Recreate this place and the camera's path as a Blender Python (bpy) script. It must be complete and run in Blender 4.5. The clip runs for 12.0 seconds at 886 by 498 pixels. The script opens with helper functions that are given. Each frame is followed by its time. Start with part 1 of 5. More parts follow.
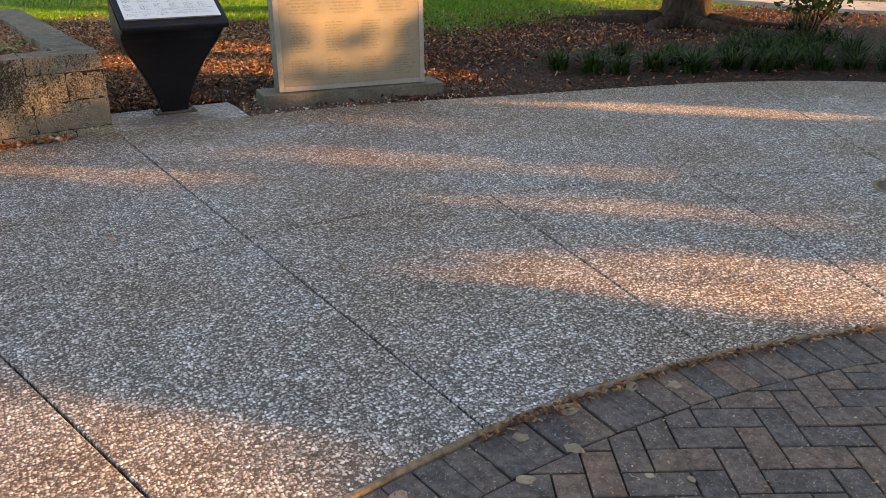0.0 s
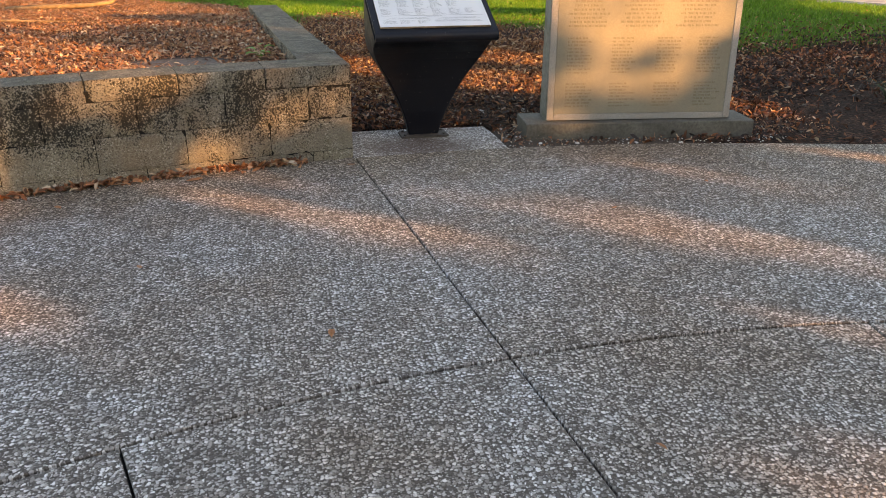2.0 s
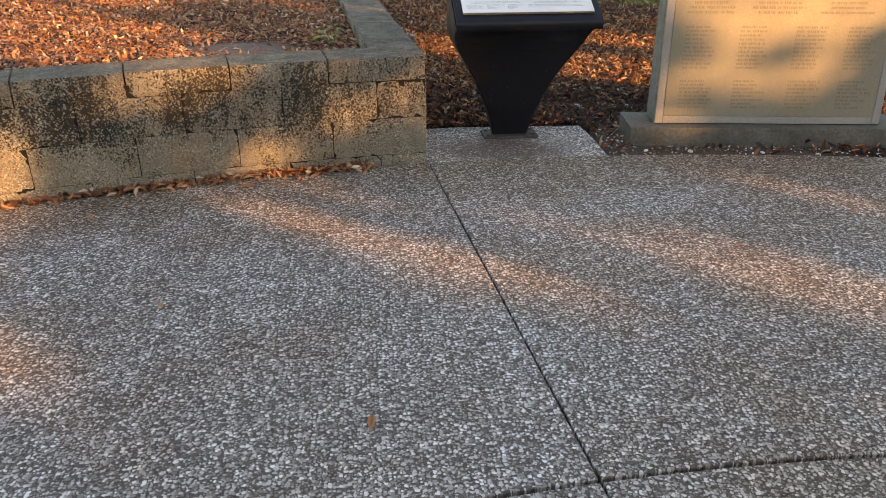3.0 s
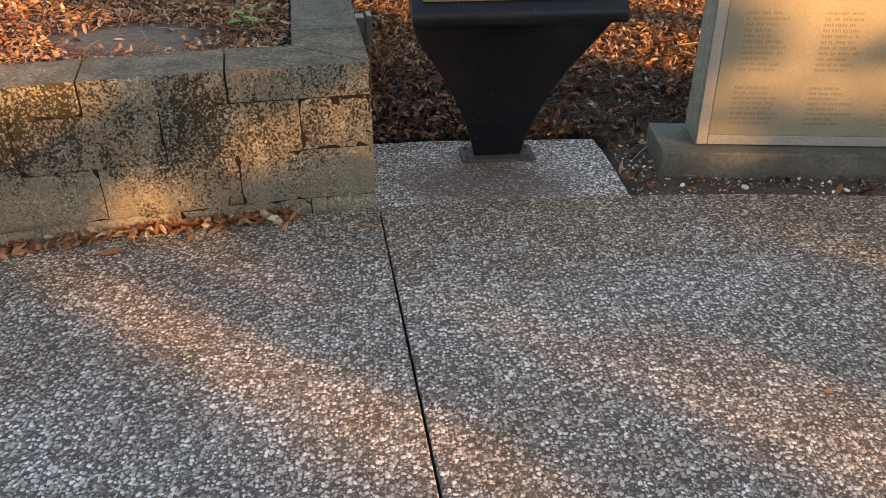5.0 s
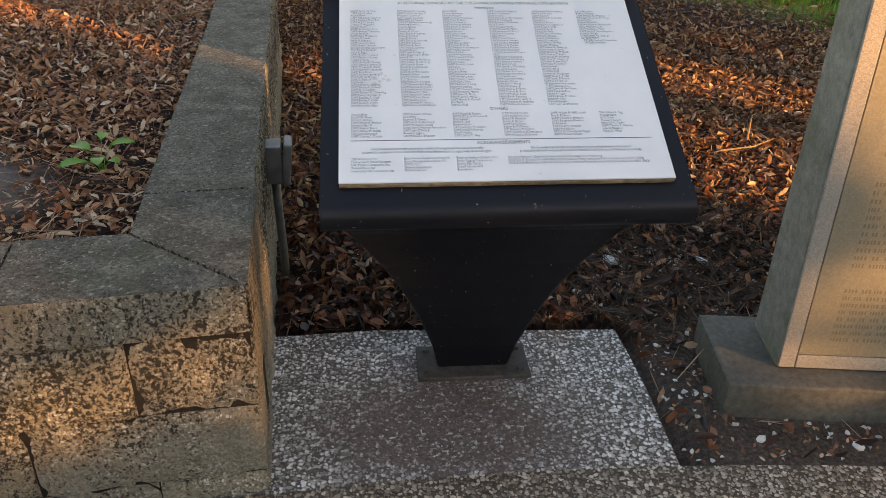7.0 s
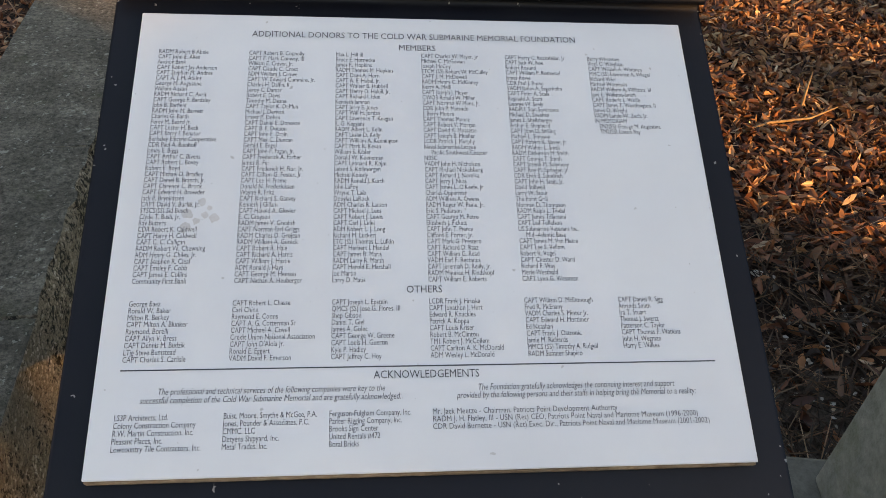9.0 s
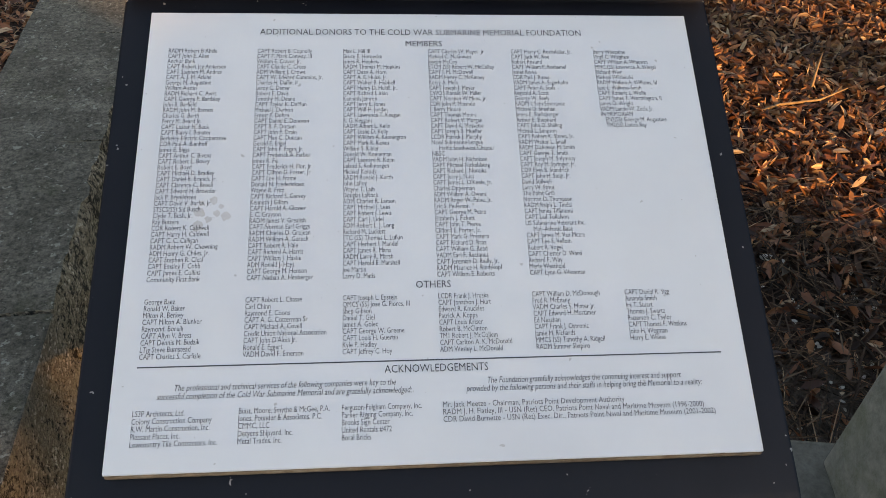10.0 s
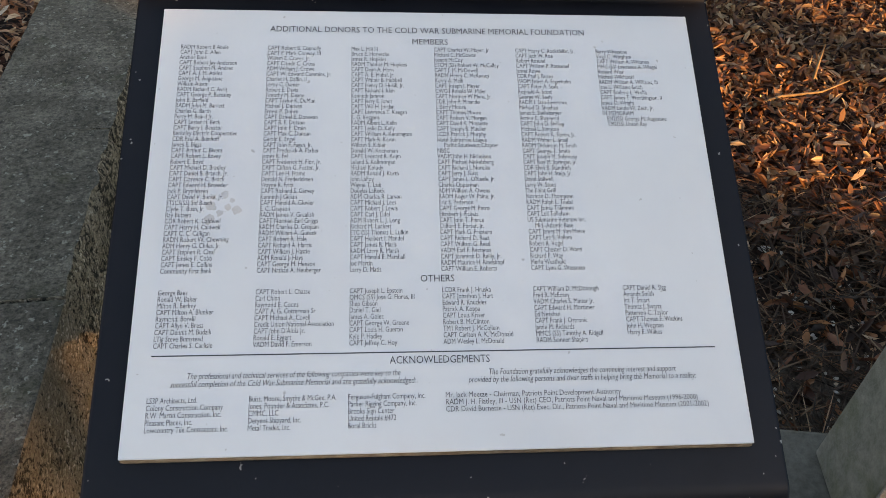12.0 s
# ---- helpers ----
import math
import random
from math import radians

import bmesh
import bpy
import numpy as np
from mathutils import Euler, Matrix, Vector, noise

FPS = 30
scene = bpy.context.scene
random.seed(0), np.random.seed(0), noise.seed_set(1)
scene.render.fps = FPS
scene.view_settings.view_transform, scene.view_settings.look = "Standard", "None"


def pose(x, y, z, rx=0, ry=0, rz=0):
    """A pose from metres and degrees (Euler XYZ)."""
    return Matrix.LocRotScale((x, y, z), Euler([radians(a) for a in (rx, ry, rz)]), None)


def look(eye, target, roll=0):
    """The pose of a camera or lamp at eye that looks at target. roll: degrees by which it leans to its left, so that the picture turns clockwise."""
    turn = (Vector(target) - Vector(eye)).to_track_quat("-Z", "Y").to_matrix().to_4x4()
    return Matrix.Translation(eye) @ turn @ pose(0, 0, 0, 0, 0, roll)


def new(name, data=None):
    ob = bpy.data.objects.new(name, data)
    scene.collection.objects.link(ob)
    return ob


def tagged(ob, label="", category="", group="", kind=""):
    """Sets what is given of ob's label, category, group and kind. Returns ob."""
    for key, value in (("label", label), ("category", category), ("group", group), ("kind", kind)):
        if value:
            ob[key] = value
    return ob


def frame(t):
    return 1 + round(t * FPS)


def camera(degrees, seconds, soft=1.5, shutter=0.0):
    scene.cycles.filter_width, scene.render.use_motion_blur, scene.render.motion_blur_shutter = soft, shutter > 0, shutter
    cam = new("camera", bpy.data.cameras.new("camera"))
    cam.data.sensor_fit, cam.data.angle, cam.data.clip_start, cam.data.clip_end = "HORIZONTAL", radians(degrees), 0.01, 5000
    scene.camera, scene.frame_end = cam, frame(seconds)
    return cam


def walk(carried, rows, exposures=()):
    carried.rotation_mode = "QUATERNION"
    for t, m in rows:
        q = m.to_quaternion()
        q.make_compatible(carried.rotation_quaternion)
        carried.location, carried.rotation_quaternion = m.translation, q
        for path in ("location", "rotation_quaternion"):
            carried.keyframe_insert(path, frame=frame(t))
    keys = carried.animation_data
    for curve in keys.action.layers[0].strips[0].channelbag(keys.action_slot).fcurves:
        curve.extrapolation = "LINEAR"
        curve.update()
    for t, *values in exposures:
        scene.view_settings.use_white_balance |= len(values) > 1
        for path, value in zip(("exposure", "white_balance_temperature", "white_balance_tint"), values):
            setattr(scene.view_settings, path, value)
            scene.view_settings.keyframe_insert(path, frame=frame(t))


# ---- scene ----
cam = camera(58.9, 12.0, soft=0.8)
METRES, EYE, TILT, LEAN, TURN = 5.973, 1.43, 0.54, -0.96, -29.2
ROWS = [
    (0.0, 0.0, 0.0, 0.0, -0.35, -23.24, 0.81),
    (0.5, -0.0267, 0.0456, 0.0008, 2.74, -22.62, -0.14),
    (1.0, -0.0444, 0.1003, -0.0038, 12.79, -22.42, 2.13),
    (1.5, -0.0682, 0.1579, -0.0068, 16.55, -22.46, 0.58),
    (2.0, -0.0837, 0.2121, -0.0085, 16.55, -23.16, 0.63),
    (2.5, -0.0978, 0.2713, -0.0067, 22.65, -23.84, 1.14),
    (4.5, -0.1534, 0.4901, -0.0054, 24.22, -30.67, 0.76),
    (5.0, -0.1651, 0.5496, -0.0059, 24.93, -30.52, 1.11),
    (5.5, -0.1935, 0.606, -0.0041, 25.38, -23.72, 0.79),
    (6.0, -0.2078, 0.6564, -0.0022, 24.1, -21.72, 0.82),
    (6.5, -0.2225, 0.712, -0.0027, 24.49, -24.99, 0.33),
    (8.5, -0.2957, 0.9011, -0.0007, 25.35, -38.99, -1.37),
    (9.0, -0.2929, 0.9255, 0.0020, 25.94, -40.32, -2.05),
    (9.5, -0.2889, 0.9293, 0.0045, 27.20, -40.77, -2.48),
    (10.0, -0.2928, 0.9256, 0.0052, 26.06, -41.61, -1.12),
    (10.5, -0.2966, 0.9248, 0.0063, 25.30, -43.09, -0.98),
    (11.0, -0.2956, 0.9266, 0.0081, 26.29, -44.19, -1.27),
    (11.5, -0.2940, 0.9262, 0.0089, 26.54, -44.07, -1.39),
    (12.0, -0.2926, 0.9235, 0.0099, 26.52, -42.80, -1.53),
]
walk(cam, [(t, pose(0, 0, EYE, TILT, LEAN, TURN) @ pose(METRES * x, METRES * y, METRES * z, 90 + pitch, roll, yaw)) for t, x, y, z, yaw, pitch, roll in ROWS],
     exposures=[(0.0, 2.46, 8300, 20), (1.0, 2.52, 8600, 20), (2.5, 2.58, 8600, 20), (5.5, 2.6, 8500, 19), (6.5, 2.45, 8500, 19), (8.5, 2.24, 8500, 18), (12.0, 2.25, 8400, 17)])

# ---- light ----
SUN_AZ = Vector((0.76, -0.65, 0.0)).normalized()      # towards the sun, on the plan
SUN_EL = 12.0
world = bpy.data.worlds.new("sky")
scene.world = world
world.use_nodes = True
wn = world.node_tree
sky = wn.nodes.new("ShaderNodeTexSky")
sky.sky_type = "NISHITA"
sky.sun_disc = False
sky.sun_elevation = radians(SUN_EL)
sky.sun_rotation = math.atan2(SUN_AZ.x, SUN_AZ.y)
wn.links.new(sky.outputs[0], wn.nodes["Background"].inputs[0])
wn.nodes["Background"].inputs[1].default_value = 0.11
sun = new("sun", bpy.data.lights.new("sun", "SUN"))
sun.data.energy = 3.7
sun.data.angle = radians(0.55)
sun.data.color = (1.0, 0.56, 0.22)
sun.matrix_world = look((SUN_AZ.x * 30, SUN_AZ.y * 30, 30 * math.tan(radians(SUN_EL))), (0, 0, 0))

# ---- plan ----
CX, CY = 1.5, -2.6                     # centre of the round plaza
R_BRICK, R_MID, R_ARC, R_EDGE = 4.29, 6.19, 8.25, 8.72
A_WALL = -5.35                         # the wall's corner, degrees from north about the centre


def polar(r, a, z=0.0):
    a = radians(a)
    return Vector((CX + r * math.sin(a), CY + r * math.cos(a), z))


def smooth(e0, e1, v):
    k = np.clip((v - e0) / (e1 - e0), 0, 1)
    return k * k * (3 - 2 * k)


def widen(a):
    """The plaza's outer edge runs a little wide of the circle towards the east."""
    return 0.62 * float(smooth(14, 40, a)) * (1 - float(smooth(70, 120, a)))


def lumps(x, y):
    return (np.sin(x * 1.7 + y * 0.6) * np.sin(y * 1.3 - x * 0.4) * 0.5 + np.sin(x * 4.1 + 1.3) * np.sin(y * 3.7 + x) * 0.25
            + np.sin(x * 9.3 + y * 2.1) * np.sin(y * 8.1 - x * 3.0) * 0.12)


def terrain(x, y):
    """Height of the earth."""
    x, y = np.asarray(x, float), np.asarray(y, float)
    r = np.hypot(x - CX, y - CY)
    a = np.degrees(np.arctan2(x - CX, y - CY))
    edge = R_EDGE + 0.62 * smooth(14, 40, a) * (1 - smooth(70, 120, a))
    apron = (x > 0.6) & (x < 1.72) & (y < 6.74)
    side = (x - 0.683) * 0.9956 + (y - 6.093) * 0.0932        # east of the return wall's outer face
    past = smooth(9.7, 12.5, y)                                # past the wall's end the bank runs out softly
    bank = (1 - smooth(-0.22 - 3.0 * past, -0.05 + 1.6 * past, side)) * smooth(R_EDGE + 0.06, R_EDGE + 0.22, r) * smooth(-62, -58, a)
    height = 0.50 - 0.20 * smooth(10.5, 15.0, y)
    z = -0.012 + 0.10 * smooth(9.2, 11.0, y) * (1 - smooth(12, 16, y)) + 0.02 * lumps(x, y) * smooth(edge + 0.2, edge + 1.2, r)
    z = z * (1 - bank) + (height + 0.03 * lumps(x, y)) * bank
    z = np.where((r < edge - 0.04) | apron, -0.09, z)
    return z


BARE = (-0.32, 6.72)                    # bare soil in the planter
LAWN = ((-8.0, 15.5), (-3.7, 14.5), (-1.7, 12.9), (-0.5, 11.7), (0.3, 11.7), (1.2, 13.0), (2.4, 12.9), (3.5, 11.2), (4.3, 10.5), (5.5, 9.7), (7.0, 9.9), (9.0, 10.3), (13.0, 10.0))   # near edge of the grass


def beyond_rim(x, y):
    """How far a spot lies out on the lawn, past its ragged near edge."""
    return y - np.interp(x, [k[0] for k in LAWN], [k[1] for k in LAWN]) + 0.75 * lumps(x * 0.9, y * 0.7)


# ---- materials ----
class Mat:
    def __init__(self, name, rough=0.8, metal=0.0, color=(0.5, 0.5, 0.5)):
        self.m = bpy.data.materials.new(name)
        self.m.use_nodes = True
        self.t = self.m.node_tree
        self.b = self.t.nodes["Principled BSDF"]
        self.b.inputs["Roughness"].default_value = rough
        self.b.inputs["Metallic"].default_value = metal
        self.b.inputs["Specular IOR Level"].default_value = 0.5 if rough < 0.6 else (0.12 if rough > 0.9 else 0.25)
        self.b.inputs["Base Color"].default_value = (*color, 1)
        self.pos = None

    def node(self, kind, **ins):
        n = self.t.nodes.new(kind)
        for k, v in ins.items():
            s = n.inputs[k.replace("_", " ")]
            if isinstance(v, bpy.types.NodeSocket):
                self.t.links.new(v, s)
            else:
                s.default_value = v
        return n

    def where(self, stretch=(1, 1, 1)):
        if self.pos is None:
            self.pos = self.t.nodes.new("ShaderNodeNewGeometry").outputs["Position"]
        if stretch == (1, 1, 1):
            return self.pos
        n = self.node("ShaderNodeVectorMath", Vector=self.pos)
        n.operation = "MULTIPLY"
        n.inputs[1].default_value = stretch
        return n.outputs[0]

    def noise(self, scale, detail=4.0, rough=0.6, stretch=(1, 1, 1)):
        return self.node("ShaderNodeTexNoise", Vector=self.where(stretch), Scale=scale, Detail=detail, Roughness=rough).outputs["Fac"]

    def cells(self, scale, rand=1.0, stretch=(1, 1, 1)):
        n = self.node("ShaderNodeTexVoronoi", Vector=self.where(stretch), Scale=scale, Randomness=rand)
        return n.outputs["Distance"], n.outputs["Color"]

    def pebbles(self, scale, warp=0.006):
        """Packed stones of uneven outline: distance to the gap between them, and a value for each stone."""
        n = self.node("ShaderNodeTexNoise", Vector=self.where(), Scale=scale * 0.8, Detail=2.0)
        w = self.node("ShaderNodeVectorMath", Vector=n.outputs["Color"])
        w.operation = "SCALE"
        w.inputs["Scale"].default_value = warp
        p = self.node("ShaderNodeVectorMath", Vector=self.where())
        p.operation = "ADD"
        self.t.links.new(w.outputs[0], p.inputs[1])
        e = self.node("ShaderNodeTexVoronoi", Vector=p.outputs[0], Scale=scale)
        e.feature = "DISTANCE_TO_EDGE"
        c = self.node("ShaderNodeTexVoronoi", Vector=p.outputs[0], Scale=scale)
        return e.outputs["Distance"], self.split(c.outputs["Color"])

    def stones(self, scale, low, high, warp):
        """Loose stones set in a matrix: where a stone is, a value for each, and how far from its middle."""
        n = self.node("ShaderNodeTexNoise", Vector=self.where(), Scale=scale * 0.9, Detail=2.0)
        w = self.node("ShaderNodeVectorMath", Vector=n.outputs["Color"])
        w.operation = "SCALE"
        w.inputs["Scale"].default_value = warp
        p = self.node("ShaderNodeVectorMath", Vector=self.where())
        p.operation = "ADD"
        self.t.links.new(w.outputs[0], p.inputs[1])
        c = self.node("ShaderNodeTexVoronoi", Vector=p.outputs[0], Scale=scale)
        c.voronoi_dimensions = "2D"
        sep = self.node("ShaderNodeSeparateColor", Color=c.outputs["Color"])
        size = self.calc("ADD", low, self.calc("MULTIPLY", sep.outputs[1], high - low))
        d = self.calc("DIVIDE", c.outputs["Distance"], size)
        return self.split(self.ramp(d, (0.82, 1.0), (1.0, 0.0))), sep.outputs[0], d

    def ramp(self, fac, *stops, sharp=False):
        n = self.node("ShaderNodeValToRGB", Fac=fac)
        r = n.color_ramp
        if sharp:
            r.interpolation = "CONSTANT"
        while len(r.elements) < len(stops):
            r.elements.new(0.5)
        for e, (p, c) in zip(r.elements, stops):
            e.position = p
            e.color = (*c, 1) if not isinstance(c, (int, float)) else (c, c, c, 1)
        return n.outputs["Color"]

    def mix(self, fac, a, b, kind="MIX"):
        n = self.t.nodes.new("ShaderNodeMix")
        n.data_type, n.blend_type = "RGBA", kind
        for s, v in ((n.inputs["Factor"], fac), (n.inputs["A"], a), (n.inputs["B"], b)):
            if isinstance(v, bpy.types.NodeSocket):
                self.t.links.new(v, s)
            elif isinstance(v, (int, float)):
                s.default_value = v if s.type == "VALUE" else (v, v, v, 1)
            else:
                s.default_value = (*v, 1)
        return n.outputs["Result"]

    def calc(self, op, a, b=0.0):
        n = self.t.nodes.new("ShaderNodeMath")
        n.operation = op
        for s, v in zip(n.inputs, (a, b)):
            if isinstance(v, bpy.types.NodeSocket):
                self.t.links.new(v, s)
            else:
                s.default_value = v
        return n.outputs[0]

    def split(self, color):
        return self.node("ShaderNodeSeparateColor", Color=color).outputs[0]

    def color(self, c):
        self.t.links.new(c, self.b.inputs["Base Color"])

    def rough(self, c):
        self.t.links.new(c, self.b.inputs["Roughness"])

    def bump(self, h, strength=0.5, dist=0.01):
        n = self.node("ShaderNodeBump", Height=h, Strength=strength, Distance=dist)
        self.t.links.new(n.outputs[0], self.b.inputs["Normal"])


def shell_concrete(m, whiteness):
    """Cement packed with pale broken shell and pebble in two sizes; returns the colour and the relief."""
    on, v, d = m.stones(78, 0.26, 0.60, 0.013)
    on2, v2, d2 = m.stones(135, 0.24, 0.58, 0.008)
    w = whiteness
    big = m.ramp(v, (0, (0.14, 0.126, 0.115)), (0.17, (0.28 * w, 0.258 * w, 0.24 * w)), (0.38, (0.44 * w, 0.415 * w, 0.398 * w)), (0.62, (0.60 * w, 0.585 * w, 0.575 * w)), (0.84, (0.84, 0.835, 0.835)), sharp=True)
    small = m.ramp(v2, (0, (0.09, 0.08, 0.072)), (0.30, (0.20, 0.182, 0.168)), (0.58, (0.37, 0.35, 0.333)), (0.83, (0.60, 0.59, 0.58)), sharp=True)
    bed = m.ramp(m.noise(210, 4, 0.7), (0.32, (0.055, 0.047, 0.042)), (0.68, (0.175, 0.154, 0.139)))
    col = m.mix(on2, bed, small)
    col = m.mix(on, col, big)
    top = m.ramp(d, (0.0, 1.0), (1.0, 0.25))
    top2 = m.ramp(d2, (0.0, 0.6), (1.0, 0.0))
    return col, m.calc("MAXIMUM", m.split(top), m.split(top2))


def aggregate_material():
    """Exposed aggregate of the plaza, stained brown in drifts."""
    m = Mat("exposed_aggregate", 0.75)
    col, high = shell_concrete(m, 1.0)
    gone = m.ramp(m.noise(38, 3, 0.6), (0.55, 0.0), (0.64, 1.0))
    col = m.mix(m.calc("MULTIPLY", m.split(gone), 0.60), col, m.mix(1.0, col, (0.46, 0.42, 0.39), "MULTIPLY"))
    stain = m.ramp(m.noise(0.9, 6, 0.65), (0.40, 0.0), (0.62, 1.0))
    col = m.mix(m.calc("MULTIPLY", m.split(stain), 0.75), col, m.mix(1.0, col, (0.82, 0.69, 0.58), "MULTIPLY"))
    mid = m.node("ShaderNodeVectorMath", Vector=m.where())
    mid.operation = "DISTANCE"
    mid.inputs[1].default_value = (CX, CY, 0.0)
    rim = m.ramp(m.calc("ADD", m.calc("SUBTRACT", mid.outputs["Value"], 8.0), m.calc("MULTIPLY", m.calc("SUBTRACT", m.noise(2.2, 5, 0.7), 0.5), 1.6)), (0.15, 0.0), (0.6, 1.0))
    col = m.mix(m.calc("MULTIPLY", m.split(rim), 0.55), col, m.mix(1.0, col, (0.70, 0.60, 0.44), "MULTIPLY"))
    blot = m.ramp(m.noise(5.5, 5, 0.7), (0.35, (0.70, 0.66, 0.62)), (0.6, (1.0, 1.0, 1.0)))
    col = m.mix(0.6, col, m.mix(1.0, col, blot, "MULTIPLY"))
    m.color(col)
    m.bump(high, 1.0, 0.005)
    return m.m


def apron_material():
    """The same, whiter, with a brown worn patch before the sign's foot."""
    m = Mat("worn_aggregate", 0.8)
    col, high = shell_concrete(m, 1.15)
    grime = m.ramp(m.noise(3.0, 5, 0.7), (0.38, 0.0), (0.62, 1.0))
    col = m.mix(m.calc("MULTIPLY", m.split(grime), 0.35), col, m.mix(1.0, col, (0.74, 0.66, 0.54), "MULTIPLY"))
    off = m.node("ShaderNodeVectorMath", Vector=m.where((0.72, 1.0, 1.0)))
    off.operation = "DISTANCE"
    off.inputs[1].default_value = (1.13 * 0.72, 6.29, 0.0)
    ring = m.calc("ADD", off.outputs["Value"], m.calc("MULTIPLY", m.noise(6.0, 5, 0.7), 0.34))
    worn = m.ramp(ring, (0.32, 1.0), (0.50, 0.0))
    lost = m.ramp(m.noise(70, 3, 0.6), (0.40, 0.0), (0.52, 1.0))
    worn = m.calc("MULTIPLY", m.split(worn), m.calc("ADD", 0.38, m.calc("MULTIPLY", m.split(lost), 0.6)))
    col = m.mix(worn, col, m.ramp(m.noise(90, 4, 0.7), (0.3, (0.075, 0.052, 0.046)), (0.7, (0.19, 0.14, 0.125))))
    m.color(col)
    m.bump(high, 1.0, 0.005)
    return m.m


def block_material(cap=False):
    """Weathered split-face aggregate block with black mildew; the caps are smooth and grey on top."""
    m = Mat("cap_aggregate" if cap else "block_aggregate", 0.9)
    e, v = m.pebbles(150, 0.004)
    stone = m.ramp(v, (0, (0.14, 0.124, 0.10)), (0.2, (0.27, 0.243, 0.195)), (0.5, (0.40, 0.37, 0.31)), (0.75, (0.52, 0.49, 0.425)), (0.92, (0.68, 0.66, 0.61)), sharp=True)
    body = m.ramp(e, (0.03, 0.0), (0.13, 1.0))
    grit = m.ramp(m.noise(150, 4, 0.7), (0.3, (0.16, 0.145, 0.118)), (0.7, (0.43, 0.395, 0.33)))
    flat = m.ramp(m.noise(6.0, 4, 0.6), (0.42, 0.25), (0.6, 0.95))
    col = m.mix(m.calc("MULTIPLY", m.split(body), m.split(flat)), grit, stone)
    rnd = m.t.nodes.new("ShaderNodeObjectInfo").outputs["Random"]
    col = m.mix(1.0, col, m.ramp(rnd, (0.0, (0.84, 0.83, 0.82)), (1.0, (1.12, 1.08, 1.0))), "MULTIPLY")
    rust = m.ramp(m.noise(4.2, 4, 0.6, (1, 1, 0.35)), (0.50, 0.0), (0.68, 1.0))
    col = m.mix(m.calc("MULTIPLY", m.split(rust), 0.18), col, (0.30, 0.18, 0.08))
    # mildew: crisp black growth in the hollows between the pebbles, thickest on the middle course
    z = m.node("ShaderNodeSeparateXYZ", Vector=m.where()).outputs[2]
    high = m.ramp(z, (0.12, 0.0), (0.30, 1.0), (0.44, 1.0), (0.52, 0.7))
    patchy = m.noise(2.6, 4, 0.65, (1, 1, 0.7))
    drip = m.noise(16, 4, 0.7, (1, 1, 0.30))
    speck = m.noise(105, 4, 0.75, (1, 1, 0.85))
    grow = m.calc("ADD", speck, m.calc("MULTIPLY", m.calc("SUBTRACT", patchy, 0.5), 0.50))
    grow = m.calc("ADD", grow, m.calc("MULTIPLY", m.calc("SUBTRACT", drip, 0.5), 0.38))
    grow = m.calc("ADD", grow, m.calc("ADD", m.calc("MULTIPLY", m.split(high), 0.15), m.calc("MULTIPLY", m.calc("SUBTRACT", rnd, 0.5), 0.05)))
    black = m.ramp(grow, (0.60, 0.0), (0.655, 1.0))
    proud = m.ramp(v, (0.82, 1.0), (0.86, 0.5), sharp=True)
    col = m.mix(m.calc("MULTIPLY", m.calc("MULTIPLY", m.split(black), m.split(proud)), 0.92), col, (0.017, 0.017, 0.015))
    green = m.ramp(m.noise(9, 5, 0.7), (0.58, 0.0), (0.7, 1.0))
    col = m.mix(m.calc("MULTIPLY", m.split(green), 0.25), col, (0.12, 0.115, 0.05))
    rough = m.calc("ADD", m.split(body), m.calc("MULTIPLY", m.noise(26, 5, 0.7), 1.6))
    if cap:
        n = m.t.nodes.new("ShaderNodeNewGeometry").outputs["Normal"]
        up = m.ramp(m.node("ShaderNodeSeparateXYZ", Vector=n).outputs[2], (0.6, 0.0), (0.85, 1.0))
        top = m.ramp(m.noise(9, 7, 0.72), (0.3, (0.052, 0.047, 0.038)), (0.5, (0.100, 0.090, 0.074)), (0.72, (0.18, 0.162, 0.135)))
        fine = m.ramp(m.noise(120, 5, 0.8), (0.38, 0.35), (0.66, 1.8))
        top = m.mix(1.0, top, fine, "MULTIPLY")
        moss = m.ramp(m.noise(6.3, 5, 0.7), (0.55, 0.0), (0.7, 1.0))
        top = m.mix(m.calc("MULTIPLY", m.split(moss), 0.5), top, (0.055, 0.062, 0.026))
        lich = m.ramp(m.noise(85, 3, 0.6), (0.62, 0.0), (0.66, 1.0))
        top = m.mix(m.calc("MULTIPLY", m.split(lich), 0.6), top, (0.34, 0.34, 0.30))
        col = m.mix(up, col, top)
        rough = m.split(m.mix(up, rough, m.noise(70, 6, 0.75)))
    m.bump(rough, 1.0, 0.011)
    m.color(col)
    return m.m


